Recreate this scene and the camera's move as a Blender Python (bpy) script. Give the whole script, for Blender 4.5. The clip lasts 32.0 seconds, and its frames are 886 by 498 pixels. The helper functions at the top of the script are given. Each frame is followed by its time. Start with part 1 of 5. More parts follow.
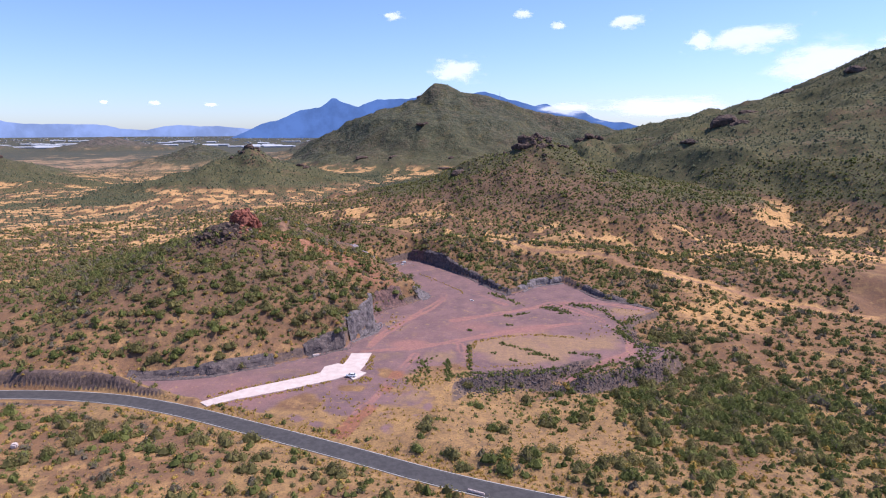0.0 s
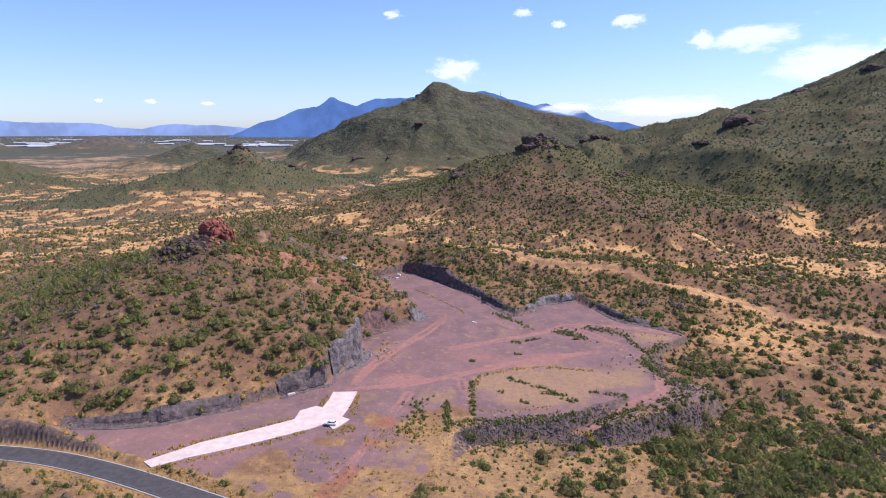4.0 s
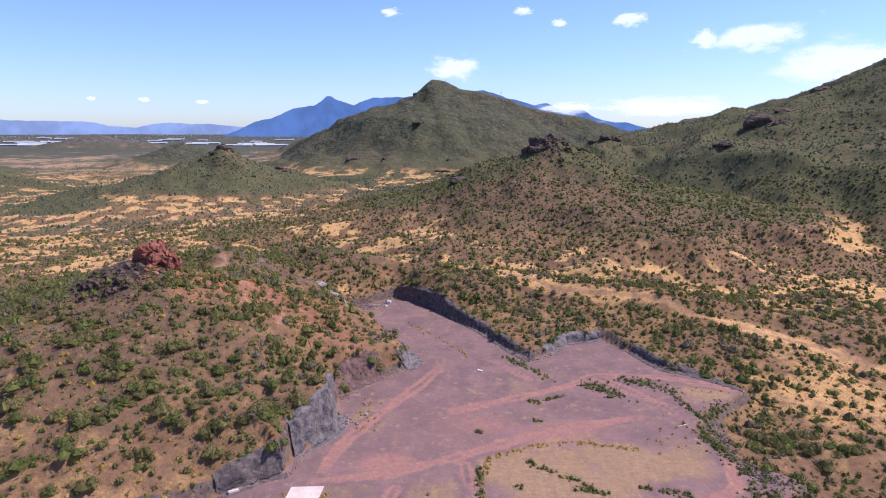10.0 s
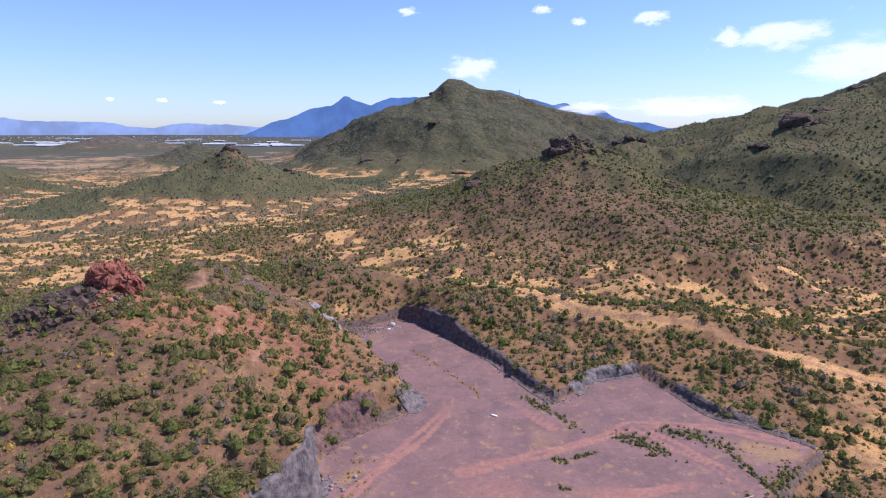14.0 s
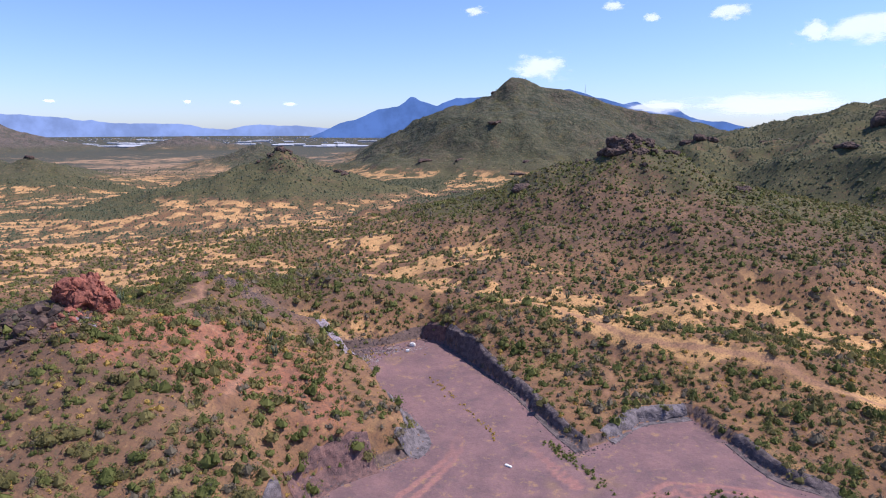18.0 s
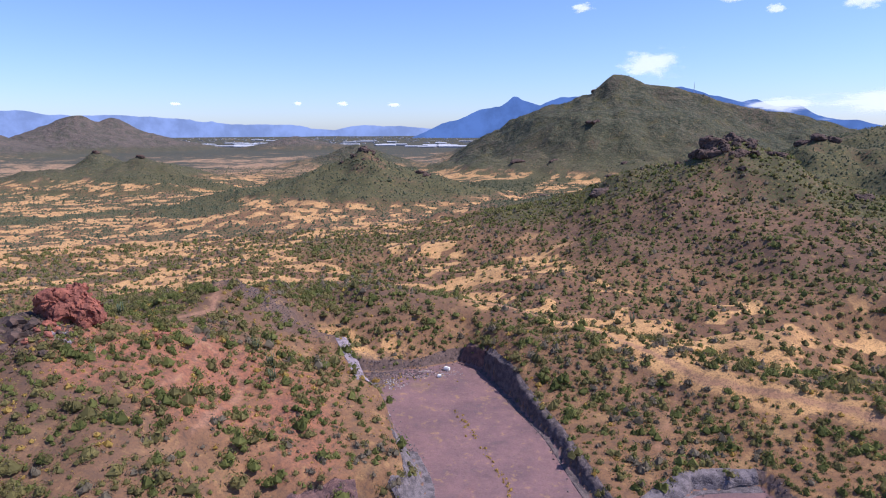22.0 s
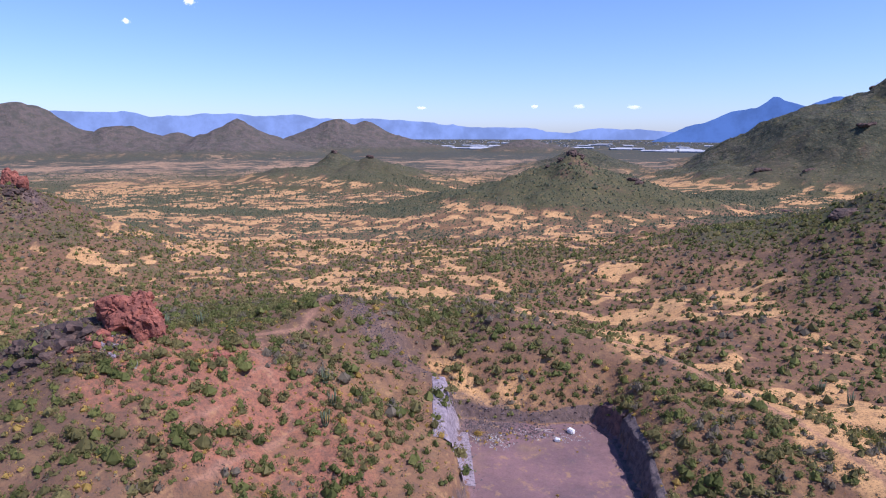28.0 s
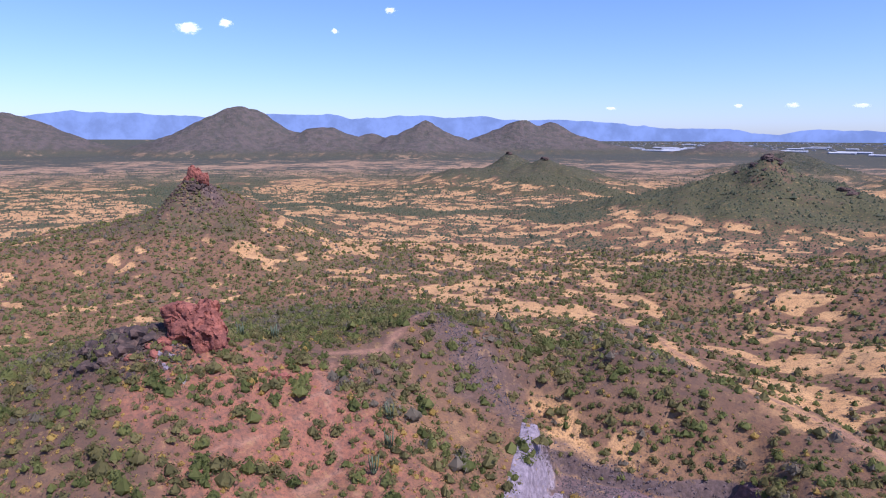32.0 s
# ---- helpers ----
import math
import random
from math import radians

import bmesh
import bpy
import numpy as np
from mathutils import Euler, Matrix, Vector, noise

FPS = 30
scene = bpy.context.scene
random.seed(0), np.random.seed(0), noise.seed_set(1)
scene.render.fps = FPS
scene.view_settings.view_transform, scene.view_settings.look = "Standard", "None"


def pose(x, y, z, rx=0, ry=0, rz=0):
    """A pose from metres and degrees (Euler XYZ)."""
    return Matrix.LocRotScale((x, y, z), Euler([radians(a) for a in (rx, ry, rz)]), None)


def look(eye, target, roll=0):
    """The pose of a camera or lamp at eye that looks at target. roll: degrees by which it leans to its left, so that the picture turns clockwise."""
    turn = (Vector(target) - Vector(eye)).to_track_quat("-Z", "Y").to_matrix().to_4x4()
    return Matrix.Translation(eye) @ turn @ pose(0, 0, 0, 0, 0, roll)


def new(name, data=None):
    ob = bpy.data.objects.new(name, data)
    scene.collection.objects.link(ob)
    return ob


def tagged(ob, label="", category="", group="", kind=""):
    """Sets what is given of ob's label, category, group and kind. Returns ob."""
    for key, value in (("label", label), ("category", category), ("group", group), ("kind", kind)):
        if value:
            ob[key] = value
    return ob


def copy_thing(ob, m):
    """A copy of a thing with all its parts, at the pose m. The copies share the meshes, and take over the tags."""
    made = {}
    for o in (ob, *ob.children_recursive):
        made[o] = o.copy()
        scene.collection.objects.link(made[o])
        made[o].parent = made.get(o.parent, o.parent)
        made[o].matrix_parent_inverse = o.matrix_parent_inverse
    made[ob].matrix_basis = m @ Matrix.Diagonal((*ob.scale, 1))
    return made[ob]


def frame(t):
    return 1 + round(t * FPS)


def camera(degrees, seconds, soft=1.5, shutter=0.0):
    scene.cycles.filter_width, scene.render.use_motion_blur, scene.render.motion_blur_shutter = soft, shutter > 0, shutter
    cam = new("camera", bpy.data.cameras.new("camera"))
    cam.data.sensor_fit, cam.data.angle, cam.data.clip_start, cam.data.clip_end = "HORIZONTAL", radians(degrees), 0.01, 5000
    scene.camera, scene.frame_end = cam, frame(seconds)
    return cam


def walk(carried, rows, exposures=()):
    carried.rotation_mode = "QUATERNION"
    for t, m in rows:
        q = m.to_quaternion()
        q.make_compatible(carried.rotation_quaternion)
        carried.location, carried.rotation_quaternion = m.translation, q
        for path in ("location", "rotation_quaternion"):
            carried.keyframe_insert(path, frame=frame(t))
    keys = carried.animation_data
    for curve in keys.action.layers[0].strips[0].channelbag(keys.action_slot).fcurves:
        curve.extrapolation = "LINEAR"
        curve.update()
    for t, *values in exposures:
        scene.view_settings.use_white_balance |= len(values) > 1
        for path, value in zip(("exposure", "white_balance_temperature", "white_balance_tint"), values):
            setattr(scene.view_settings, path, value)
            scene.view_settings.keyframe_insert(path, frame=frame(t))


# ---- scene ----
cam = camera(68.81, 32.0, 1.1)
# seconds, place in metres, pitch, yaw, roll in degrees
PATH = [
    (0, 0.00, 0.00, 97.95, 79.616, -0.004, -0.138),
    (1, 0.15, 11.13, 97.92, 79.597, -0.019, -0.099),
    (2, 0.05, 22.25, 97.84, 79.590, -0.074, -0.068),
    (3, 0.14, 33.16, 97.80, 79.595, -0.070, -0.038),
    (4, 0.15, 44.22, 97.82, 79.583, -0.105, 0.002),
    (5, 0.13, 55.28, 97.84, 79.569, -0.133, 0.009),
    (6, -0.01, 66.01, 97.94, 79.564, -0.174, -0.031),
    (7, 0.01, 77.32, 97.92, 79.561, -0.214, -0.035),
    (8, 0.06, 88.15, 98.10, 79.549, -0.232, 0.012),
    (9, 0.13, 99.15, 98.22, 79.549, -0.265, 0.099),
    (10, 0.25, 110.22, 98.21, 79.554, -0.264, 0.194),
    (11, 0.37, 121.01, 98.07, 79.555, -0.203, 0.267),
    (12, 0.53, 131.39, 98.14, 79.566, 0.013, 0.272),
    (13, 1.58, 141.79, 98.19, 79.573, 0.540, 0.170),
    (14, 3.47, 151.82, 98.16, 79.575, 1.296, 0.158),
    (15, 6.52, 161.02, 98.12, 79.578, 2.233, 0.176),
    (16, 10.37, 169.24, 97.76, 79.611, 3.513, 0.095),
    (17, 14.82, 177.37, 97.67, 79.592, 5.379, -0.003),
    (18, 19.75, 186.00, 97.47, 79.609, 7.288, -0.073),
    (19, 24.77, 194.65, 97.13, 79.626, 9.382, -0.099),
    (20, 29.88, 203.92, 96.85, 79.632, 11.501, -0.122),
    (21, 34.57, 212.15, 97.08, 79.632, 13.842, -0.196),
    (22, 39.22, 221.00, 97.13, 79.643, 16.491, -0.223),
    (23, 43.22, 230.02, 97.15, 79.648, 19.110, -0.228),
    (24, 46.95, 239.10, 97.20, 79.688, 22.284, -0.241),
    (25, 49.62, 248.63, 97.03, 79.751, 25.821, -0.196),
    (26, 51.89, 258.47, 97.07, 79.790, 29.510, -0.181),
    (27, 53.26, 268.22, 96.76, 79.834, 33.393, -0.100),
    (28, 53.94, 277.74, 96.35, 79.933, 37.159, 0.126),
    (29, 54.08, 287.44, 96.21, 79.957, 41.069, 0.155),
    (30, 53.39, 297.08, 96.01, 79.988, 44.909, 0.237),
    (31, 52.84, 306.42, 96.10, 80.002, 49.134, 0.295),
    (32, 51.12, 316.28, 96.04, 80.002, 53.525, 0.249),
]
walk(cam, [(t, pose(x, y, z, p, 0, w) @ pose(0, 0, 0, 0, 0, r)) for t, x, y, z, p, w, r in PATH],
     exposures=[(0, 0.36, 6150, 20), (14, 0.34, 6100, 20), (22, 0.25, 5900, 21), (32, 0.22, 5560, 28)])
# path end

# ---- world and sun ----
SUN_AZ, SUN_EL = 78.0, 54.0          # degrees: bearing from +y clockwise, height
world = bpy.data.worlds.new("sky")
scene.world = world
world.use_nodes = True
wt = world.node_tree
sky = wt.nodes.new("ShaderNodeTexSky")
sky.sky_type = 'NISHITA'
sky.sun_disc = False
sky.sun_elevation, sky.sun_rotation = radians(SUN_EL), radians(SUN_AZ)
sky.altitude, sky.air_density, sky.dust_density, sky.ozone_density = 50, 0.95, 0.4, 3.6
tint = wt.nodes.new("ShaderNodeMix")
tint.data_type, tint.blend_type = 'RGBA', 'MULTIPLY'
tint.inputs[0].default_value, tint.inputs[7].default_value = 1.0, (0.86, 0.95, 1.16, 1)
wt.links.new(sky.outputs[0], tint.inputs[6])
wt.links.new(tint.outputs[2], wt.nodes["Background"].inputs[0])
wt.nodes["Background"].inputs[1].default_value = 0.123
sun_dir = Vector((math.sin(radians(SUN_AZ)) * math.cos(radians(SUN_EL)), math.cos(radians(SUN_AZ)) * math.cos(radians(SUN_EL)), math.sin(radians(SUN_EL))))
sun = new("sun", bpy.data.lights.new("sun", "SUN"))
sun.data.energy, sun.data.angle, sun.data.color = 4.7, radians(0.53), (1.0, 0.92, 0.80)
sun.matrix_world = look(sun_dir * 500, (0, 0, 0))
scene.view_settings.exposure = 0.0


# ---- materials ----
def material(name, rough=0.9, spec=0.2):
    m = bpy.data.materials.new(name)
    m.use_nodes = True
    nt = m.node_tree
    b = nt.nodes["Principled BSDF"]
    b.inputs["Roughness"].default_value = rough
    b.inputs["Specular IOR Level"].default_value = spec
    return m, nt, b


def node(nt, kind, **kw):
    n = nt.nodes.new(kind)
    for k, v in kw.items():
        if k in n.inputs:
            n.inputs[k].default_value = v
    return n


def noise_tex(nt, coord, scale, detail=4.0, rough=0.55):
    n = node(nt, "ShaderNodeTexNoise", Scale=scale, Detail=detail, Roughness=rough)
    nt.links.new(coord, n.inputs["Vector"])
    return n.outputs[0]


def ramp(nt, fac, lo, hi):
    n = nt.nodes.new("ShaderNodeMapRange")
    n.interpolation_type = 'SMOOTHSTEP'
    n.inputs[1].default_value, n.inputs[2].default_value = lo, hi
    nt.links.new(fac, n.inputs[0])
    return n.outputs[0]


def mix(nt, fac, a, b):
    n = nt.nodes.new("ShaderNodeMix")
    n.data_type = 'RGBA'
    for sock, v in ((n.inputs[0], fac), (n.inputs[6], a), (n.inputs[7], b)):
        if isinstance(v, (int, float)):
            sock.default_value = v
        elif isinstance(v, tuple):
            sock.default_value = (*v, 1)
        else:
            nt.links.new(v, sock)
    return n.outputs[2]


def calc(nt, op, a, b=0.0):
    n = nt.nodes.new("ShaderNodeMath")
    n.operation = op
    n.use_clamp = op in ('MULTIPLY', 'ADD', 'SUBTRACT')
    for sock, v in ((n.inputs[0], a), (n.inputs[1], b)):
        if isinstance(v, (int, float)):
            sock.default_value = v
        else:
            nt.links.new(v, sock)
    return n.outputs[0]


def bump(nt, b, height, strength, dist):
    n = node(nt, "ShaderNodeBump", Strength=strength, Distance=dist)
    nt.links.new(height, n.inputs["Height"])
    nt.links.new(n.outputs[0], b.inputs["Normal"])


def attr(nt, name):
    n = nt.nodes.new("ShaderNodeAttribute")
    n.attribute_name = name
    return n.outputs["Fac"]


def position(nt):
    return nt.nodes.new("ShaderNodeNewGeometry").outputs["Position"]


def plain(name, c1, c2, scale=2.0, rough=0.9, spec=0.2, relief=0.0, dist=0.02, metal=0.0):
    """A material of two tones mixed by coarse and fine grain."""
    m, nt, b = material(name, rough, spec)
    p = nt.nodes.new("ShaderNodeTexCoord").outputs["Object"]
    coarse, fine = noise_tex(nt, p, scale, 5), noise_tex(nt, p, scale * 9, 3)
    f = ramp(nt, calc(nt, 'ADD', calc(nt, 'MULTIPLY', coarse, 0.65), calc(nt, 'MULTIPLY', fine, 0.35)), 0.38, 0.62)
    nt.links.new(mix(nt, f, c1, c2), b.inputs["Base Color"])
    b.inputs["Metallic"].default_value = metal
    if relief:
        bump(nt, b, fine, relief, dist)
    return m


def ground_material():
    m, nt, b = material("dry_earth", 0.95, 0.1)
    p = position(nt)
    big, mid, fine, grit = (noise_tex(nt, p, s, d, 0.6) for s, d in ((0.012, 4), (0.09, 5), (0.7, 5), (4.0, 3)))

    def blend(col, over, mask, tex, amount, lo, hi, most=1.0):
        f = ramp(nt, calc(nt, 'ADD', calc(nt, 'MULTIPLY', tex, amount), calc(nt, 'MULTIPLY', attr(nt, mask), 0.8)), lo, hi)
        return mix(nt, calc(nt, 'MULTIPLY', f, most), col, over)

    def two(a, c, tex=fine):
        return mix(nt, ramp(nt, tex, 0.32, 0.68), a, c)

    soil = mix(nt, ramp(nt, big, 0.35, 0.65), (0.24, 0.13, 0.066), (0.195, 0.107, 0.064))
    soil = mix(nt, calc(nt, 'MULTIPLY', ramp(nt, mid, 0.5, 0.7), 0.7), soil, (0.33, 0.20, 0.092))
    col = blend(soil, two((0.66, 0.39, 0.165), (0.50, 0.28, 0.118), mid), "sand", mid, 0.6, 0.5, 0.75)
    col = blend(col, two((0.11, 0.068, 0.05), (0.18, 0.105, 0.064), mid), "hill", mid, 0.3, 0.3, 0.8, 0.9)
    col = blend(col, two((0.34, 0.14, 0.082), (0.24, 0.11, 0.072)), "red", mid, 0.5, 0.5, 0.85)
    col = blend(col, two((0.048, 0.062, 0.026), (0.092, 0.105, 0.045)), "veg", fine, 0.9, 0.70, 0.86, 0.9)
    col = blend(col, two((0.42, 0.27, 0.11), (0.29, 0.18, 0.085)), "straw", mid, 0.9, 0.65, 1.15, 0.65)
    gravel = two((0.24, 0.142, 0.142), (0.165, 0.105, 0.112), mid)
    gravel = mix(nt, calc(nt, 'MULTIPLY', ramp(nt, fine, 0.5, 0.75), 0.5), gravel, (0.26, 0.165, 0.145))
    gravel = mix(nt, calc(nt, 'MULTIPLY', ramp(nt, noise_tex(nt, p, 0.3, 5, 0.65), 0.52, 0.72), 0.6), gravel, (0.14, 0.105, 0.11))
    col = blend(col, gravel, "pit", fine, 0.25, 0.45, 0.7)
    col = blend(col, two((0.35, 0.178, 0.152), (0.285, 0.142, 0.13)), "redpit", mid, 0.35, 0.3, 0.8, 0.95)
    col = blend(col, two((0.42, 0.265, 0.12), (0.30, 0.19, 0.11)), "strawpit", mid, 0.9, 0.6, 1.15, 0.75)
    col = blend(col, two((0.40, 0.225, 0.135), (0.31, 0.16, 0.11)), "trail", fine, 0.5, 0.55, 1.1, 0.8)
    col = blend(col, two((0.085, 0.062, 0.058), (0.175, 0.122, 0.108)), "rock", mid, 0.4, 0.5, 0.8)
    col = blend(col, two((0.20, 0.165, 0.185), (0.34, 0.285, 0.31)), "pale", fine, 0.4, 0.5, 0.8)
    wide, bands = noise_tex(nt, p, 0.03, 6, 0.65), noise_tex(nt, p, 0.0045, 4, 0.6)
    mott = ramp(nt, wide, 0.30, 0.52)
    # scrub mottling on distant slopes, its greens cooled for haze
    col = mix(nt, calc(nt, 'MULTIPLY', mott, calc(nt, 'MULTIPLY', attr(nt, "distant"), 0.95)), col, mix(nt, ramp(nt, bands, 0.44, 0.62), mix(nt, ramp(nt, mid, 0.42, 0.54), (0.082, 0.096, 0.064), (0.034, 0.054, 0.038)), mix(nt, ramp(nt, mid, 0.45, 0.58), (0.104, 0.094, 0.068), (0.04, 0.056, 0.04))))
    # remote hills drawn towards a cool grey: haze put into the base colour
    col = mix(nt, calc(nt, 'MULTIPLY', attr(nt, "remote_haze"), 0.85), col, mix(nt, ramp(nt, wide, 0.4, 0.6), (0.08, 0.086, 0.078), (0.145, 0.122, 0.115)))
    scrub = noise_tex(nt, p, 0.017, 7, 0.72)
    open_land = calc(nt, 'ADD', calc(nt, 'MULTIPLY', scrub, 0.75), calc(nt, 'ADD', calc(nt, 'MULTIPLY', bands, 0.45), calc(nt, 'MULTIPLY', attr(nt, "bare"), 0.2)))
    farland = mix(nt, ramp(nt, open_land, 0.755, 0.83), (0.062, 0.075, 0.058), mix(nt, ramp(nt, mid, 0.4, 0.6), (0.46, 0.31, 0.18), (0.30, 0.19, 0.12)))
    col = mix(nt, attr(nt, "far"), col, farland)
    off_pad = calc(nt, 'SUBTRACT', 1.0, calc(nt, 'MULTIPLY', attr(nt, "pit"), 0.65))
    tuft, crumb = noise_tex(nt, p, 1.6, 4, 0.7), noise_tex(nt, p, 0.33, 5, 0.7)
    col = mix(nt, calc(nt, 'MULTIPLY', ramp(nt, tuft, 0.49, 0.62), calc(nt, 'MULTIPLY', off_pad, 0.55)), col, (0.085, 0.062, 0.047))
    col = mix(nt, calc(nt, 'MULTIPLY', ramp(nt, crumb, 0.55, 0.68), 0.45), col, (0.43, 0.265, 0.115))
    col = mix(nt, calc(nt, 'MULTIPLY', ramp(nt, crumb, 0.5, 0.36), calc(nt, 'MULTIPLY', off_pad, 0.5)), col, (0.10, 0.07, 0.055))
    col = mix(nt, calc(nt, 'MULTIPLY', ramp(nt, grit, 0.4, 0.75), 0.25), col, (0.12, 0.085, 0.06))
    nt.links.new(col, b.inputs["Base Color"])
    relief = node(nt, "ShaderNodeBump", Distance=24.0)
    nt.links.new(calc(nt, 'MULTIPLY', attr(nt, "distant"), 0.7), relief.inputs["Strength"])
    nt.links.new(wide, relief.inputs["Height"])
    small = node(nt, "ShaderNodeBump", Strength=0.6, Distance=0.5)
    nt.links.new(calc(nt, 'ADD', calc(nt, 'MULTIPLY', fine, 0.7), calc(nt, 'MULTIPLY', grit, 0.3)), small.inputs["Height"])
    nt.links.new(relief.outputs[0], small.inputs["Normal"])
    nt.links.new(small.outputs[0], b.inputs["Normal"])
    return m


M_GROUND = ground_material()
M_ASPHALT = plain("asphalt", (0.055, 0.052, 0.055), (0.08, 0.076, 0.078), 0.6, 0.9, 0.2, 0.3)
M_CONCRETE = plain("pale_concrete", (0.62, 0.52, 0.48), (0.52, 0.42, 0.39), 0.35, 0.9, 0.2, 0.2)
M_LINE = plain("road_paint", (0.42, 0.40, 0.38), (0.26, 0.25, 0.24), 3.0, 0.8)
M_WORN = plain("worn_road_paint", (0.16, 0.155, 0.15), (0.08, 0.078, 0.078), 1.5, 0.85)
M_RED_ROCK = plain("red_rock", (0.34, 0.125, 0.085), (0.16, 0.062, 0.048), 0.35, 0.92, 0.2, 0.6, 0.25)
M_CRAG = plain("dark_crag_rock", (0.055, 0.042, 0.037), (0.135, 0.088, 0.07), 0.3, 0.92, 0.2, 0.8, 0.3)
M_BASALT = plain("basalt", (0.075, 0.062, 0.064), (0.16, 0.125, 0.12), 0.5, 0.9, 0.2, 0.8, 0.3)
M_GREY_ROCK = plain("grey_rock", (0.095, 0.083, 0.087), (0.205, 0.175, 0.18), 0.45, 0.9, 0.2, 0.8, 0.3)
M_RUBBISH = plain("mixed_rubbish", (0.50, 0.48, 0.46), (0.16, 0.15, 0.15), 1.1, 0.8, 0.3)
M_WHITE = plain("white_paint", (0.78, 0.78, 0.76), (0.66, 0.66, 0.64), 0.8, 0.5, 0.4)


def leaf_material(name, a, c, scale=0.12):
    """Foliage that lets some light through; the tone changes from leaf to leaf and from plant to plant."""
    m, nt, b = material(name, 0.8, 0.15)
    n = nt.nodes.new("ShaderNodeNewGeometry")
    g = noise_tex(nt, n.outputs["Position"], scale, 2)
    f = calc(nt, 'ADD', calc(nt, 'MULTIPLY', n.outputs["Random Per Island"], 0.5), calc(nt, 'MULTIPLY', ramp(nt, g, 0.35, 0.65), 0.5))
    col = mix(nt, f, a, c)
    nt.links.new(col, b.inputs["Base Color"])
    t = nt.nodes.new("ShaderNodeBsdfTranslucent")
    nt.links.new(col, t.inputs["Color"])
    both = nt.nodes.new("ShaderNodeMixShader")
    both.inputs[0].default_value = 0.46
    nt.links.new(b.outputs[0], both.inputs[1])
    nt.links.new(t.outputs[0], both.inputs[2])
    nt.links.new(both.outputs[0], nt.nodes["Material Output"].inputs[0])
    return m


M_LEAF = leaf_material("desert_leaf", (0.105, 0.10, 0.04), (0.29, 0.255, 0.10))
# leaf colour cooled and veiled for distant shrubs, haze mixed into the tone
M_LEAF_HAZED = leaf_material("hazed_leaf", (0.08, 0.10, 0.06), (0.17, 0.182, 0.11))
M_LEAF_BRIGHT = leaf_material("green_leaf", (0.08, 0.102, 0.03), (0.25, 0.26, 0.082))
M_LEAF_GREY = leaf_material("grey_leaf", (0.14, 0.12, 0.085), (0.26, 0.22, 0.155))
M_STRAW = leaf_material("straw_leaf", (0.38, 0.255, 0.065), (0.52, 0.37, 0.11))


def part(name, bm, mat, parent=None, label="", smooth=False):
    """Links a bmesh as one mesh object, under a thing or a part where given."""
    me = bpy.data.meshes.new(name)
    bmesh.ops.recalc_face_normals(bm, faces=bm.faces)
    bm.to_mesh(me)
    bm.free()
    me.materials.append(mat)
    if smooth:
        me.polygons.foreach_set("use_smooth", np.full(len(me.polygons), True))
    ob = new(name, me)
    ob.parent = parent
    return tagged(ob, label)


# ---- rocks of the crests and summits ----
def crag_form(name, lobes, seed, mat, chunks=4, weld=0.0):
    """A rock mass of angular chunks that lean on one another, in one mesh."""
    r = random.Random(seed)
    bm = bmesh.new()
    for c, size in lobes:
        for k in range(chunks):
            f = 1.0 if k == 0 else r.uniform(0.35, 0.7)
            at = Vector(c) if k == 0 else Vector(c) + Vector((r.uniform(-0.7, 0.7) * size[0], r.uniform(-0.7, 0.7) * size[1], r.uniform(-0.5, 0.6) * size[2]))
            turn = Matrix.Rotation(r.uniform(-0.35, 0.35), 3, 'X') @ Matrix.Rotation(r.uniform(0, 6.28), 3, 'Z')
            verts = []
            for _ in range(20):
                d = Vector((r.gauss(0, 1), r.gauss(0, 1), r.gauss(0, 1))).normalized()
                d *= (d.x ** 4 + d.y ** 4 + d.z ** 4) ** -0.25 * r.uniform(0.82, 1.0) * f
                d = turn @ d
                verts.append(bm.verts.new(at + Vector((d.x * size[0], d.y * size[1], d.z * size[2]))))
            hull = bmesh.ops.convex_hull(bm, input=verts)
            bmesh.ops.delete(bm, geom=list({v for v in hull["geom_interior"] if isinstance(v, bmesh.types.BMVert)}), context='VERTS')
    ob = part(name, bm, mat)
    if weld:
        mod = ob.modifiers.new("weld", 'REMESH')
        mod.mode, mod.voxel_size = 'VOXEL', weld
        me = bpy.data.meshes.new_from_object(ob.evaluated_get(bpy.context.evaluated_depsgraph_get()))
        ob.modifiers.clear()
        ob.data = me
        for v in me.vertices:
            q = v.co + noise.noise_vector(v.co * 0.35) * 1.4
            gap = noise.voronoi(Vector((q.x * 0.3, q.y * 0.3, q.z * 0.17)))[0]
            v.co += v.normal * (noise.fractal(v.co * 0.3, 0.9, 2.1, 3) * 0.5 - max(0.0, 0.14 - (gap[1] - gap[0])) * 5.0 + noise.fractal(v.co * 1.2, 0.8, 2.0, 3) * 0.24)
        me.polygons.foreach_set("use_smooth", np.full(len(me.polygons), False))
    return ob


crag = crag_form("rock_outcrop", [((-4.2, -1, 3.4), (4.3, 4.2, 6.4)), ((0.6, 0.6, 3.6), (4.0, 4.2, 6.0)), ((4.4, 0.3, 2.2), (3.6, 3.6, 5.6)), ((6.4, -0.6, 0.2), (2.8, 3.0, 3.8)), ((-1.5, -2.8, 1.6), (3.6, 2.8, 4.6)),
                                  ((3.4, -2.6, 0.6), (3.0, 2.6, 4.2)), ((-6.8, 0.5, -0.4), (2.6, 2.6, 3.0))], 3, M_RED_ROCK, 7, 0.4)
for v in crag.data.vertices:
    q = v.co - Vector((-0.2, -5.2, -0.6))
    if q.length < 2.6:
        v.co.y += (2.6 - q.length) * 1.7
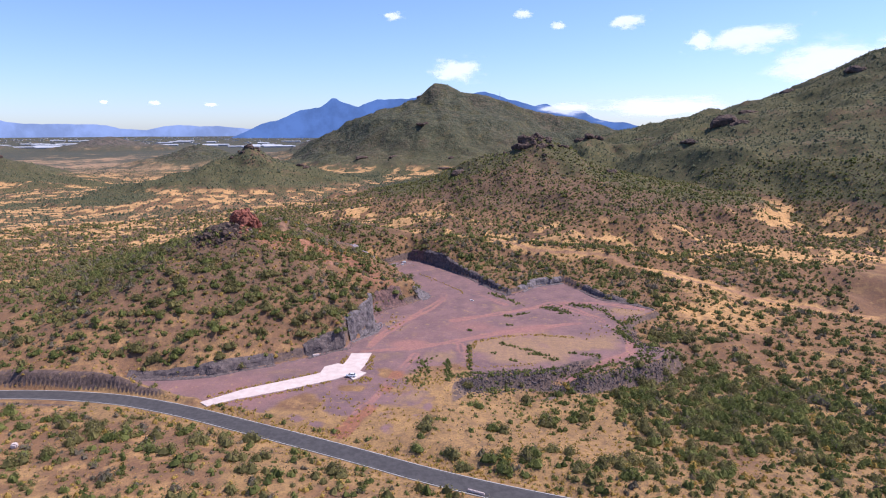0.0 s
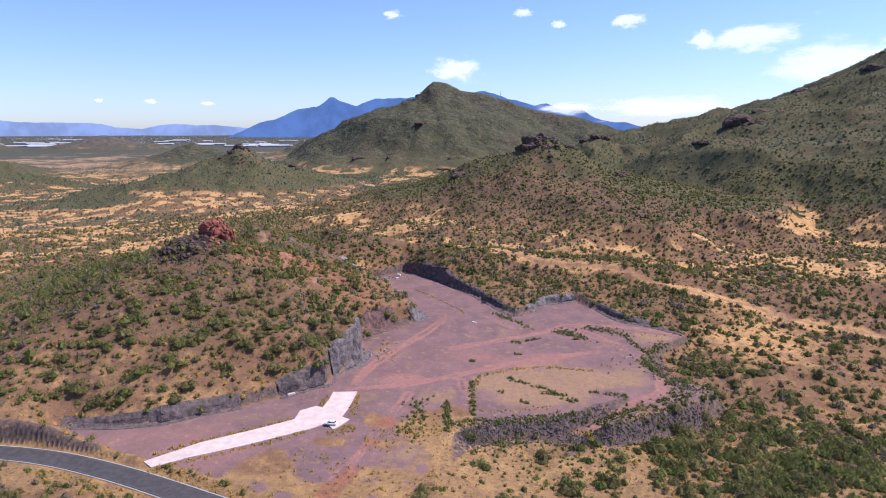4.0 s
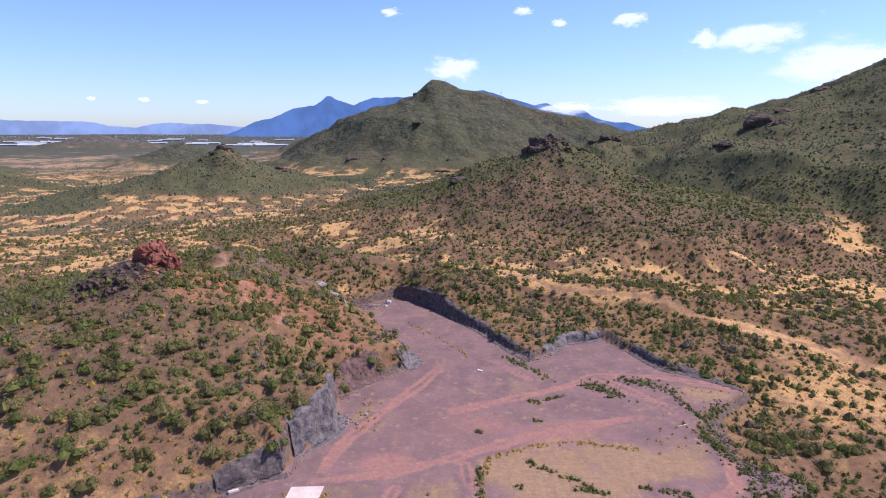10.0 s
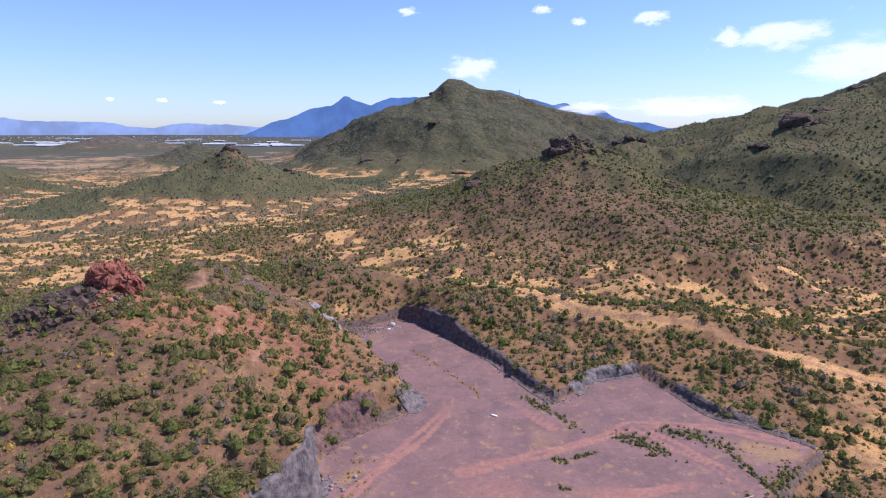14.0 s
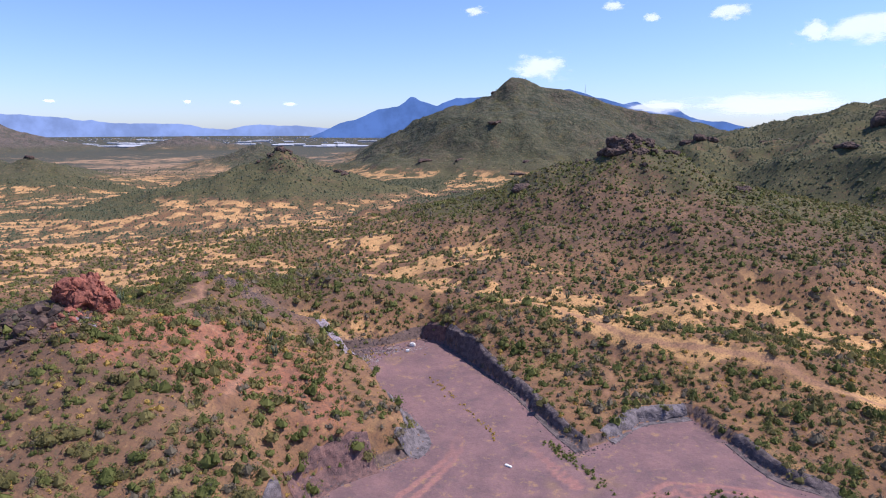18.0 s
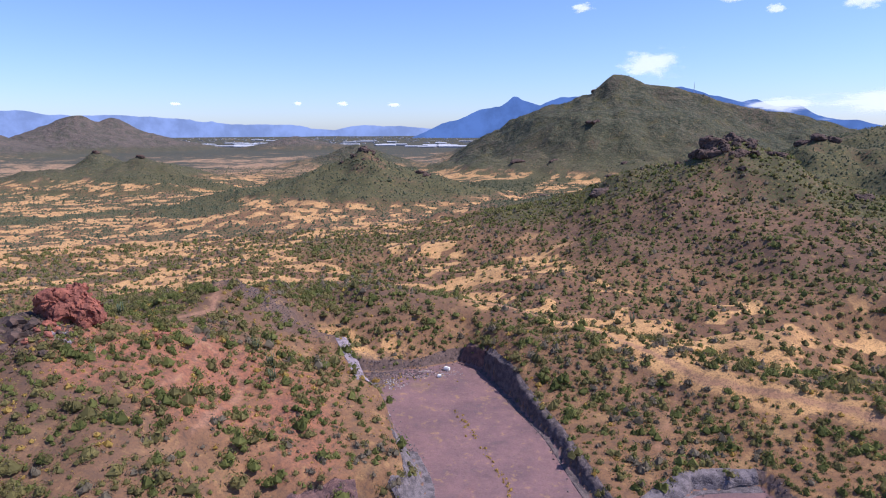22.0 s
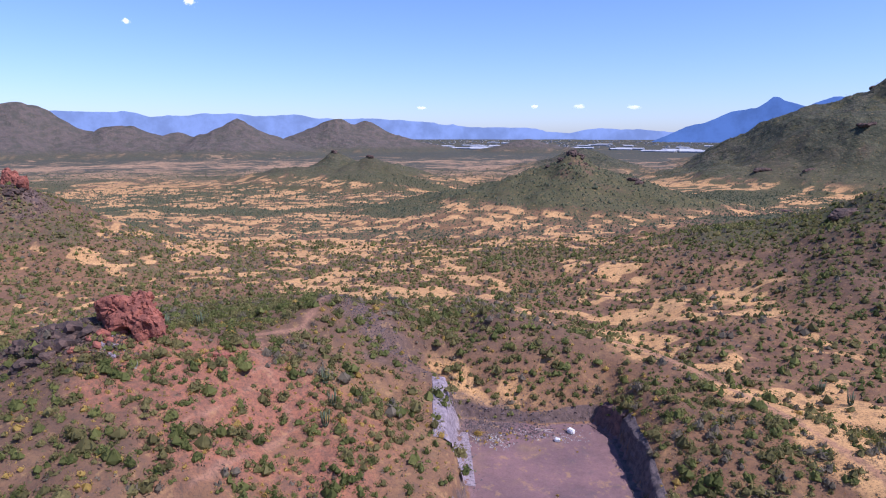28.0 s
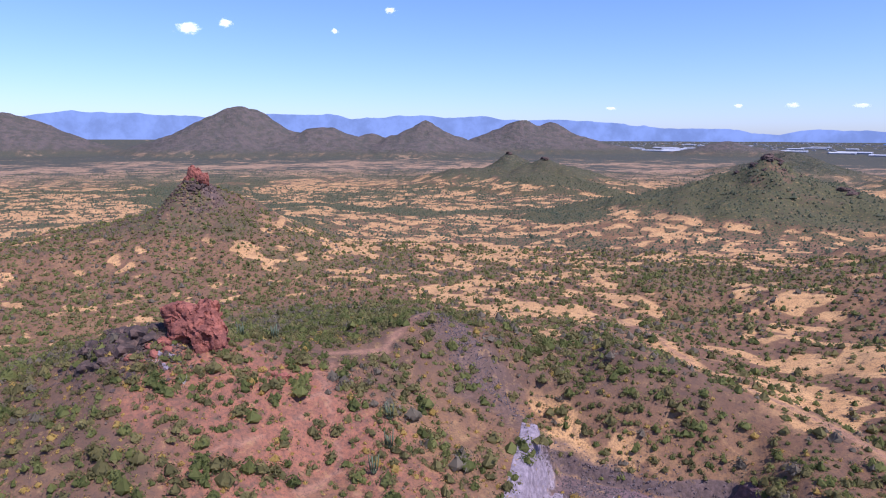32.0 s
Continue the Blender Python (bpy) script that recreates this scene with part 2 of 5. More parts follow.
tip = crag_form("rock_outcrop", [((0, 0, 2), (6, 5, 7)), ((5, 1, 0), (5, 4, 4.5)), ((-4, -2, -2), (5, 4, 5))], 9, M_RED_ROCK, 4, 0.55)
SUMMITS = [(92, 706, 10, 8.5), (103, 711, 9, 10), (114, 717, 9, 6), (82, 702, 9, 5), (127, 700, 8, 4), (88, 694, 9, 4), (104, 690, 8, 3.5), (221, 990, 11, 6), (233, 987, 9, 5), (208, 985, 9, 4.5), (425, 985, 16, 8), (440, 990, 12, 5), (650, 1053, 22, 9),
                                    (-291, 985, 9, 4.5), (-283, 988, 7, 3), (-215, 985, 9, 4), (-205, 980, 7, 3), (-350, 1010, 9, 4), (-900, 1180, 9, 4), (-805, 1180, 9, 4), (-62, 1893, 12, 5), (-114, 1518, 14, 5), (21, 1483, 13, 5), (73, 1437, 12, 4), (3, 1406, 16, 4), (-189, 1533, 18, 5), (-49, 1619, 15, 6),
                                    (-81, 1120, 14, 5), (400, 924, 20, 14), (410, 905, 14, 7), (636, 1213, 24, 10), (178, 682, 9, 4), (310, 823, 12, 4), (317, 1021, 14, 6), (437, 945, 13, 6), (19, 690, 12, 5)]
crags = [crag_form("summit_crag", [((0, 0, 0), (sx, sx * 0.7, sz)), ((sx * 0.6, sx * 0.2, -1), (sx * 0.6, sx * 0.5, sz * 0.6)), ((-sx * 0.7, -sx * 0.1, -1), (sx * 0.5, sx * 0.5, sz * 0.8))], 20 + i, M_CRAG, 5, 0.12 * sx)
         for i, (x, y, sx, sz) in enumerate(SUMMITS)]


# ---- shapes of the land ----
def lattice(ix, iy, seed):
    h = (ix.astype(np.int64) * 374761393 + iy.astype(np.int64) * 668265263 + seed * 1442695041) & 0xFFFFFFFF
    h = ((h ^ (h >> 13)) * 1274126177) & 0xFFFFFFFF
    return ((h ^ (h >> 16)) & 0xFFFF) / 65535.0


def value_noise(x, y, seed=0):
    ix, iy = np.floor(x), np.floor(y)
    fx, fy = x - ix, y - iy
    fx, fy = fx * fx * (3 - 2 * fx), fy * fy * (3 - 2 * fy)
    a, b = lattice(ix, iy, seed), lattice(ix + 1, iy, seed)
    c, d = lattice(ix, iy + 1, seed), lattice(ix + 1, iy + 1, seed)
    return (a + (b - a) * fx) * (1 - fy) + (c + (d - c) * fx) * fy


def fbm(x, y, size, octaves=4, seed=0):
    """Layered noise from -1 to 1 with the given largest wavelength."""
    out, amp, tot, s = 0.0, 1.0, 0.0, 1.0 / size
    for o in range(octaves):
        out = out + amp * (2 * value_noise(x * s + 17.3 * o, y * s - 9.1 * o, seed + o) - 1)
        tot += amp
        amp *= 0.5
        s *= 2.03
    return out / tot


def step(v, lo, hi):
    u = np.clip((v - lo) / (hi - lo), 0, 1)
    return u * u * (3 - 2 * u)


def along(x, y, pts):
    """Distance to a line of points, and the third value carried along it."""
    best, val = np.full(np.shape(x), 1e9), np.zeros(np.shape(x))
    pts = [(*p, 0.0)[:3] for p in pts]
    if len(pts) == 1:
        return np.hypot(x - pts[0][0], y - pts[0][1]), np.full(np.shape(x), float(pts[0][2]))
    for (ax, ay, az), (bx, by, bz) in zip(pts, pts[1:]):
        dx, dy = bx - ax, by - ay
        u = np.clip(((x - ax) * dx + (y - ay) * dy) / (dx * dx + dy * dy), 0, 1)
        d = np.hypot(x - ax - u * dx, y - ay - u * dy)
        near = d < best
        best, val = np.where(near, d, best), np.where(near, az + u * (bz - az), val)
    return best, val


def inside(x, y, poly):
    """Signed distance to a closed outline, negative inside."""
    d, _ = along(x, y, list(poly) + [poly[0]])
    odd = np.zeros(np.shape(x), bool)
    for (ax, ay), (bx, by) in zip(poly, poly[1:] + poly[:1]):
        cross = ((ay > y) != (by > y)) & (x < (bx - ax) * (y - ay) / ((by - ay) or 1e-9) + ax)
        odd ^= cross
    return np.where(odd, -d, d)


# Hills: crest line with heights, steepness, reach, roundness of the crest.
HILLS = [
    ([(-116, 350, 43), (-110, 359, 42.5)], 0.52, 105, 7),
    ([(-123, 343, 45.5), (-117, 347, 45.5)], 0.9, 16, 4),
    ([(-113, 354, 41), (-103, 389, 35), (-110, 430, 39)], 0.55, 60, 6),
    ([(-113, 354, 42), (-75, 332, 27), (-42, 316, 16)], 0.40, 80, 6),
    ([(-95, 392, 33), (-62, 385, 24), (-22, 378, 12)], 0.42, 70, 6),
    ([(-110, 430, 38), (-60, 428, 21), (-50, 427, 18)], 0.45, 50, 5),
    ([(-71, 478, 30), (-20, 490, 22), (50, 455, 20), (112, 430, 19), (180, 408, 8), (240, 375, 0)], 0.36, 60, 6),
    ([(-489, 467, 63)], 0.84, 82, 2),
    ([(-489, 467, 44), (-440, 480, 30), (-390, 486, 14)], 0.4, 70, 6),
    ([(97, 708, 90), (112, 716, 88)], 0.62, 150, 3),
    ([(97, 708, 62), (60, 600, 32), (50, 540, 18)], 0.25, 110, 20),
    ([(97, 708, 70), (-20, 690, 40), (-90, 640, 22)], 0.3, 100, 15),
    ([(207, 985, 83), (221, 990, 90), (233, 988, 87)], 0.52, 130, 3),
    ([(221, 990, 70), (330, 1030, 58), (425, 985, 86)], 0.45, 130, 6),
    ([(425, 985, 88), (445, 1000, 86)], 0.6, 110, 5),
    ([(650, 1053, 90)], 0.5, 180, 8),
    ([(-290, 985, 76)], 0.55, 120, 5),
    ([(-290, 985, 60), (-215, 985, 46)], 0.45, 100, 5),
    ([(-290, 985, 50), (-350, 1010, 36)], 0.45, 80, 5),
    ([(-900, 1180, 62)], 0.48, 120, 6),
    ([(-805, 1180, 55)], 0.48, 90, 6),
    ([(-690, 1850, 62)], 0.40, 160, 12),
    ([(-215, 1900, 30), (-170, 1900, 68), (-122, 1900, 110), (-70, 1900, 160), (-10, 1900, 195), (50, 1900, 206), (104, 1900, 200), (198, 1900, 177), (268, 1900, 151), (401, 1900, 131), (490, 1900, 103), (579, 1900, 77)], 0.74, 260, 5),
    ([(-34, 1898, 217), (-20, 1900, 231), (10, 1900, 227), (40, 1900, 213)], 0.9, 120, 5),
    ([(-30, 1894, 185), (-40, 1740, 96), (-110, 1500, 35)], 0.55, 150, 8),
    ([(120, 1900, 175), (190, 1700, 80), (230, 1520, 30)], 0.55, 150, 8),
    ([(-260, 1560, 42)], 0.45, 80, 6),
    ([(40, 1480, 44)], 0.45, 80, 6),
    ([(-230, 2560, 181), (-195, 2560, 176)], 0.62, 330, 10),
    ([(400, 1660, 40), (450, 1594, 66), (512, 1525, 100), (570, 1400, 133), (640, 1290, 163), (760, 1170, 234), (900, 1080, 316), (1150, 1000, 400)], 0.72, 330, 14),
    ([(640, 1290, 150), (560, 1150, 95), (520, 1050, 60)], 0.5, 160, 10),
    ([(900, 1060, 260), (760, 900, 130), (640, 780, 40)], 0.5, 220, 12),
    ([(-1750, 3440, 74)], 0.30, 260, 40),
    ([(-1500, 3420, 40)], 0.30, 200, 30),
    ([(-2730, 2960, 205)], 0.60, 330, 12),
    ([(-2640, 3080, 180)], 0.55, 330, 14),
    ([(-2450, 2060, 165)], 0.6, 300, 10),
    ([(-2600, 1860, 105), (-2560, 1960, 80)], 0.5, 260, 20),
    ([(-2700, 1700, 130), (-2730, 1620, 125)], 0.5, 280, 30),
    ([(-3020, 1390, 228), (-3010, 1440, 218)], 0.7, 380, 70),
    ([(-3600, 500, 190)], 0.5, 500, 60),
]
# The quarried pad: its outline, with the height of the cut face above it.
PIT_EDGE = [(-128, 247, 1), (-108, 247, 1.5), (-95, 250, 2.5), (-86, 256, 3), (-72, 263, 3), (-60, 271, 4), (-50, 280, 6.5), (-44, 283, 8), (-44, 292, 10), (-39, 300, 10),
            (-34, 309, 14), (-35, 320, 15), (-37, 334, 8), (-31, 345, 8), (-21, 354, 8), (-12, 361, 8), (-10, 371, 8), (-21, 389, 8), (-36.5, 408, 13), (-55, 431, 15),
            (-60, 439, 4), (-40, 449, 2), (-25, 462, 4.5), (-14, 456, 8), (5, 427, 6), (18, 408, 4), (29, 386, 2.5), (38, 370, 1), (47, 377, 2.5), (58, 390, 4), (75, 396, 3.5),
            (84, 380, 3), (91, 362, 3), (101, 356, 3), (116, 342, 2), (103, 330, 0), (86, 312, 0), (89, 292, 0), (103, 279, 0), (93, 267, 0), (74, 257, 0), (56, 249, 0), (38, 253, 0),
            (21, 251, 0), (4, 245, 0), (-4, 225, 0), (-8, 195, 0), (-30, 197, 0), (-60, 212, 0), (-90, 226, 0), (-112, 236, 1)]
PIT = [p[:2] for p in PIT_EDGE]
LOW = [(-2, 262), (40, 272), (80, 288), (84, 305), (100, 340), (240, 385), (330, 300), (220, 180), (90, 185), (25, 215)]
ROAD = [(-260, 212), (-215, 226), (-170, 232.5), (-130, 229.5), (-98, 219.5), (-60, 201.5), (-30, 186.5), (0, 171), (30, 158.5), (70, 145), (120, 132), (200, 118)]
RIDGE_TRAIL = [(-140, 560), (-75, 519), (-40, 497), (-4, 488), (31, 465), (64, 438), (104, 424), (128, 405), (150, 392), (190, 372), (240, 350)]
TRAILS = [RIDGE_TRAIL, [(-104, 391), (-99, 406), (-108, 422), (-117, 439)], [(-100, 391), (-88, 384), (-78, 368), (-76, 350)],
          [(-94, 384), (-68, 377), (-63, 362), (-61, 345)], [(-68, 377), (-50, 374)], [(-60, 343), (-75, 300), (-98, 272)], [(56, 435), (49, 402)],
          [(140, 560), (135, 620), (120, 660)], [(104, 340), (125, 345), (150, 330)]]
TRACKS = [[(-98, 212), (-34, 286), (-29, 306), (-19, 325), (-8, 345), (0, 362), (1, 380), (-3, 395)][1:], [(-36, 279), (-16, 282), (4, 292), (26, 305), (50, 314), (70, 320)],
          [(5, 325), (30, 335), (52, 347), (62, 355), (88, 354), (112, 342)], [(-12, 275), (-16, 262), (-22, 241), (-26, 226), (-34, 200)],
          [(8, 288), (10, 268), (9, 252)], [(35, 352), (16, 381), (-1, 407), (-14, 430), (-26, 452)], [(62, 355), (80, 330), (90, 300), (84, 276), (70, 266), (56, 256), (40, 243)]]

RAMP = [(80, 272, 0), (70, 266, -0.5), (56, 256, -3.2), (40, 243, -5.8), (30, 236, -5.8)]
DRIVE = [(-90, 225), (-77, 235), (-61, 245), (-50.5, 252), (-50, 259), (-45, 263), (-42.5, 261.5), (-41.5, 268), (-41, 275.5), (-32, 276), (-33, 262), (-34.5, 254), (-31.5, 252),
         (-34, 247), (-36, 244.5), (-39, 249), (-44, 244.5), (-61, 234), (-71, 228.5), (-86, 221.2)]


def drive_level(x):
    return np.interp(x, [-90, -86, -76.5], [-0.6, -0.5, 0.28])


def pit_floor(x, y):
    return np.clip((y - 310) * 0.04, 0, 5.2)


def natural(x, y):
    north = step(y, 230, 520)
    far = step(np.hypot(x, y - 300), 1200, 2600)
    west = step(x, -150, -330)
    base = (9 - 6 * west) * north * (1 - far)
    base = base + (1 - far) * 3 * west * (1 - north)
    base = base + (fbm(x, y, 190, 4, 3) * (7 - 3 * west) + fbm(x, y, 60, 4, 5) * 2.5) * (1 - far) * (0.3 + 0.7 * step(np.hypot(x - 10, y - 300), 90, 260))
    base = base + fbm(x, y, 900, 4, 9) * 6 * far * (1 - step(np.hypot(x, y), 2500, 4500))
    low = step(inside(x, y, LOW), 30, -12)
    base = base * (1 - low) + (-6.5 + fbm(x, y, 70, 3, 7) * 2.0) * low
    k = 3.0
    acc = np.exp(np.clip(base / k, -60, 200))
    for i, (pts, slope, reach, crown) in enumerate(HILLS):
        ax, ay, span = [p[0] for p in pts], [p[1] for p in pts], 4.5 * reach
        m = (x > min(ax) - span) & (x < max(ax) + span) & (y > min(ay) - span) & (y < max(ay) + span)
        if not m.any():
            continue
        u, v = x[m], y[m]
        top = max(p[2] for p in pts)
        wu, wv = fbm(u, v, reach * 0.7, 4, i + 40), fbm(u, v, reach * 0.7, 4, i + 140)
        d0, _ = along(u, v, pts)
        keep = step(d0, 0, reach * 0.4)
        h, near = np.full(u.shape, -999.0), np.full(u.shape, 1e9)
        for seg in (zip(pts, pts[1:]) if len(pts) > 1 else [pts]):
            d, z = along(u + wu * min(reach, 120) * 0.38 * keep, v + wv * min(reach, 120) * 0.38 * keep, list(seg))
            d = np.sqrt(d * d + crown * crown) - crown
            h = np.maximum(h, z - slope * reach * (1 - np.exp(-d / reach)) - 0.06 * d - 0.5 * np.maximum(d - 2.0 * reach, 0))
            near = np.minimum(near, d)
        d = near
        gully = 1 - np.abs(fbm(u, v, reach * 0.6, 4, i + 80)) * 2
        h = h + (gully - 0.5) * min(26, 0.10 * top, 0.13 * reach) * keep * np.exp(-d / (2.5 * reach))
        h = h + fbm(u, v, 26, 3, i + 60) * min(7, 0.045 * top) * step(d0, 0, 6)
        acc[m] += np.exp(np.clip(h / k, -60, 200))
    return k * np.log(acc)


def terrain(x, y):
    h = natural(x, y)
    h = h + fbm(x, y, 14, 3, 21) * 0.5
    # the quarried pad, its cut faces and the fill slope towards the low ground
    near = (x > -220) & (x < 330) & (y > 100) & (y < 560)
    u, v, g = x[near], y[near], h[near]
    sd = inside(u, v, PIT) + fbm(u, v, 9, 3, 31) * 1.6
    _, wall = along(u, v, PIT_EDGE)
    floor = pit_floor(u, v) + fbm(u, v, 25, 3, 33) * 0.25
    fill = step(u, -5, 20) * step(v, 350, 325)
    face = wall * (1 + 0.55 * fbm(u, v, 13, 3, 35))
    g = np.where(fill < 0.5, np.minimum(g, floor + face + 0.58 * np.maximum(sd - 1.5, 0) + 0.005 * np.maximum(sd - 1.5, 0) ** 2), g)
    run = 2.4 + 5.5 * step(u, 5, -5) * step(v, 322, 336) * step(v, 400, 385) + 8.5 * np.exp(-(along(u, v, [(-38, 413), (-50, 430)])[0] / 9) ** 2)
    w = step(sd / run, 0.0, 1.0) * (1 - fill) + step(sd, 0.0, 7.0) * fill
    g = floor * (1 - w) + g * w
    dd = step(inside(u, v, DRIVE), 2.0, 0.6)
    g = g * (1 - dd) + (drive_level(u) - 0.3) * dd
    # a ramp down the fill slope
    rd, rz = along(u, v, RAMP)
    r = step(rd, 5.2, 2.0)
    g = g * (1 - r) + rz * r
    # the road bed, with a cut bank on its uphill side
    d, bank = along(u, v, [(*p, q) for p, q in zip(ROAD, (3, 4, 5.5, 5.5, 1.5, 0.3, 0.2, 0.2, 0.2, 0.2, 0.2, 0.2))])
    uphill = v > np.interp(u, [p[0] for p in ROAD], [p[1] for p in ROAD])
    d = d + fbm(u, v, 12, 3, 37) * 1.0 * step(d, 5, 8)
    top = -0.8 + np.where(uphill, bank * step(d, 6, 8.5) + 0.25 * np.maximum(d - 8, 0) + 0.004 * np.maximum(d - 8, 0) ** 2, 0.1 * np.maximum(d - 6, 0))
    g = np.minimum(g, top)
    bed = step(d, 5.0, 8.0)
    h[near] = (-0.8) * (1 - bed) + g * bed
    return h


CENTRE = (20.0, 190.0, 96.5)


def draw_in(x, y, z):
    """Brings land beyond 2.8 km nearer along the line of sight, so that the far plain ends within 4.8 km."""
    dx, dy, dz = x - CENTRE[0], y - CENTRE[1], z - CENTRE[2]
    r = np.hypot(dx, dy) + 1e-9
    s = np.where(r > 2800, (2800 + 1950 * (1 - np.exp(-(np.maximum(r, 2800) - 2800) / 1950))) / r, 1.0)
    return CENTRE[0] + dx * s, CENTRE[1] + dy * s, CENTRE[2] + dz * s


def fast_mesh(name, verts, faces, mat, smooth=False):
    """A mesh from arrays; all faces with the same number of corners."""
    me = bpy.data.meshes.new(name)
    n, k = faces.shape
    me.vertices.add(len(verts))
    me.vertices.foreach_set("co", np.ascontiguousarray(verts, np.float32).ravel())
    me.loops.add(n * k)
    me.loops.foreach_set("vertex_index", faces.astype(np.int32).ravel())
    me.polygons.add(n)
    me.polygons.foreach_set("loop_start", np.arange(0, n * k, k, dtype=np.int32))
    me.polygons.foreach_set("use_smooth", np.full(n, smooth))
    me.materials.append(mat)
    me.update(calc_edges=True)
    return me


def radii():
    """Rings of the ground: even steps over the pad and the slopes round it, growing outwards to the horizon."""
    r = [0.0, 30, 60, 80, 92, 100]
    step_ = 1.35
    while r[-1] < 60000:
        if r[-1] > 450:
            step_ *= 1.0102 if r[-1] < 2600 else 1.06
        r.append(r[-1] + step_)
    return np.array(r)


HUB = (25.0, 40.0)                   # the rings' centre, under the flight's first leg


def clearing(x, y):
    """Sandy openings in the scrub, from 0 to 1."""
    n = 0.85 * fbm(x * 0.75, y, 9.5, 2, 101) + 0.42 * fbm(x, y, 40, 2, 102) + 0.3 * fbm(x, y, 210, 2, 103)
    return step(n - 0.6 * wash(x, y) - 0.8 * hollow(x, y), -0.04, 0.26)


def hollow(x, y):
    """The green hollow west of the red outcrop."""
    return np.exp(-(((x + 218) / 62) ** 2 + ((y - 438) / 58) ** 2) ** 1.5)


def wash(x, y):
    """Dry stream beds, where the scrub grows thick."""
    return step(np.abs(fbm(x, y, 330, 3, 104)), 0.11, 0.05) * step(y, 470, 540)


def zones(x, y, h):
    """How much of each kind of ground, and of haze grey, there is at a place."""
    z = {}
    sd = inside(x, y, PIT) + fbm(x, y, 9, 3, 31) * 1.6
    lawn = step(y, 268, 246) * step(inside(x, y, DRIVE), 1.5, 7) * step(x, -75, -52) + 0.5 * step(x, -20, -2) * step(y, 278, 262)
    z["pit"] = step(sd, 2.0, -1.5) * np.clip(1 - lawn * (0.55 + 1.5 * fbm(x, y, 17, 4, 57)), 0, 1)
    far = np.hypot(x, y - 300)
    hill = np.maximum(np.clip((h - 14 - 9 * step(y, 470, 520) * step(y, 900, 760)) / 13, 0, 1) * step(far, 110, 170), np.clip((h - 22) / 15, 0, 1))
    hill = np.maximum(hill, np.exp(-(((x + 489) / 75) ** 2 + ((y - 467) / 72) ** 2)) * (0.8 + 0.4 * fbm(x, y, 20, 3, 99)))
    z["hill"] = hill
    hill = np.maximum(hill, 0.9 * np.exp(-(((x + 112) / 62) ** 2 + ((y - 335) / 62) ** 2)))
    patch = 0.55 * fbm(x, y, 170, 3, 51) + 0.9 * fbm(x * 0.7, y, 24, 3, 53)
    clear = clearing(x, y)
    plain_ = step(far, 4500, 2200)
    z["sand"] = np.clip(1.25 * clear * (1 - 0.8 * hill) - 0.12, 0, 1) * np.maximum(step(y, 400, 470), step(x, -215, -280)) * plain_ + 0.3 * step(y, 330, 260) + 0.55 * np.exp(-(((x - 150) / 45) ** 2 + ((y - 345) / 40) ** 2))
    spine = np.exp(-(along(x, y, RIDGE_TRAIL)[0] / 8) ** 2)
    z["sand"] = z["sand"] * (1 - 0.9 * np.exp(-(along(x, y, [(-60, 475), (0, 464), (60, 425), (120, 395)])[0] / 24) ** 2))
    z["sand"] = np.clip(z["sand"] + 0.75 * spine * (0.7 + 0.6 * fbm(x, y, 20, 3, 58)), 0, 1)
    hill = hill * (1 - 0.8 * spine)
    z["hill"] = hill
    z["spine"] = spine
    z["clear"] = clear
    z["wash"] = wash(x, y)
    z["veg"] = np.clip(0.5 + 0.35 * hill - 0.4 * clear + 0.5 * z["wash"] - 0.3 * patch + 0.25 * hill * step(far, 1300, 1800), 0, 1) * (0.25 + 0.75 * step(far, 250, 1000))
    z["veg"] = np.maximum(z["veg"], np.clip(0.62 * hill - 0.12 * clear + 0.25 * fbm(x, y, 45, 3, 56), 0, 1) * step(far, 260, 430) * (1 - 0.6 * np.exp(-(((x + 489) / 80) ** 2 + ((y - 467) / 80) ** 2))))
    z["veg"] = np.maximum(z["veg"], np.maximum(0.6 * hollow(x, y), (0.36 + 0.25 * fbm(x, y, 45, 3, 59)) * (1 - clear) * step(far, 250, 420) * step(y, 430, 480)))
    d, _ = along(x, y, [(-98, 360), (-62, 366)])
    z["red"] = np.clip(step(d, 50, 12) * 0.65 + 0.6 * fbm(x, y, 30, 3, 55), 0, 1) * step(d, 78, 50)
    rd = along(x, y, ROAD)[0]
    path = step(along(x, y, TRACKS[3])[0] + fbm(x, y, 8, 3, 84) * 2.2, 4.2, 2.2) * step(y, 275, 262)
    z["red"] = np.maximum(z["red"], path)
    z["straw"] = (1 - path) * np.clip(step(rd, 20, 6) * 0.55 + 0.35 * lawn + 0.7 * fbm(x, y, 30, 3, 71) + 0.25, 0, 1) * step(far, 260, 180) * (0.45 + 0.55 * step(y, 262, 235)) * step(x, -210, -165)
    lane = np.min([along(x, y, t)[0] for t in TRACKS], axis=0) + fbm(x, y, 7, 2, 83) * 1.2
    spots = 1.3 * np.exp(-(((x + 15) / 8) ** 2 + ((y - 288) / 6) ** 2)) + 0.7 * np.exp(-(((x - 45) / 22) ** 2 + ((y - 310) / 9) ** 2))
    z["redpit"] = np.clip(0.8 * spots + step(np.abs(lane - 1.2), 1.5, 0.5) * 0.9 + 0.9 * fbm(x, y, 38, 3, 81) * step(y, 345, 315), 0, 1) * z["pit"] * step(y, 400, 340)
    pad = np.exp(-(((x - 30) / 30) ** 2 + ((y - 276) / 15) ** 2)) + np.exp(-(((x + 8) / 14) ** 2 + ((y - 245) / 20) ** 2)) + np.exp(-(((x - 62) / 25) ** 2 + ((y - 290) / 14) ** 2)) + np.exp(-(((x + 25) / 7) ** 2 + ((y - 318) / 14) ** 2))
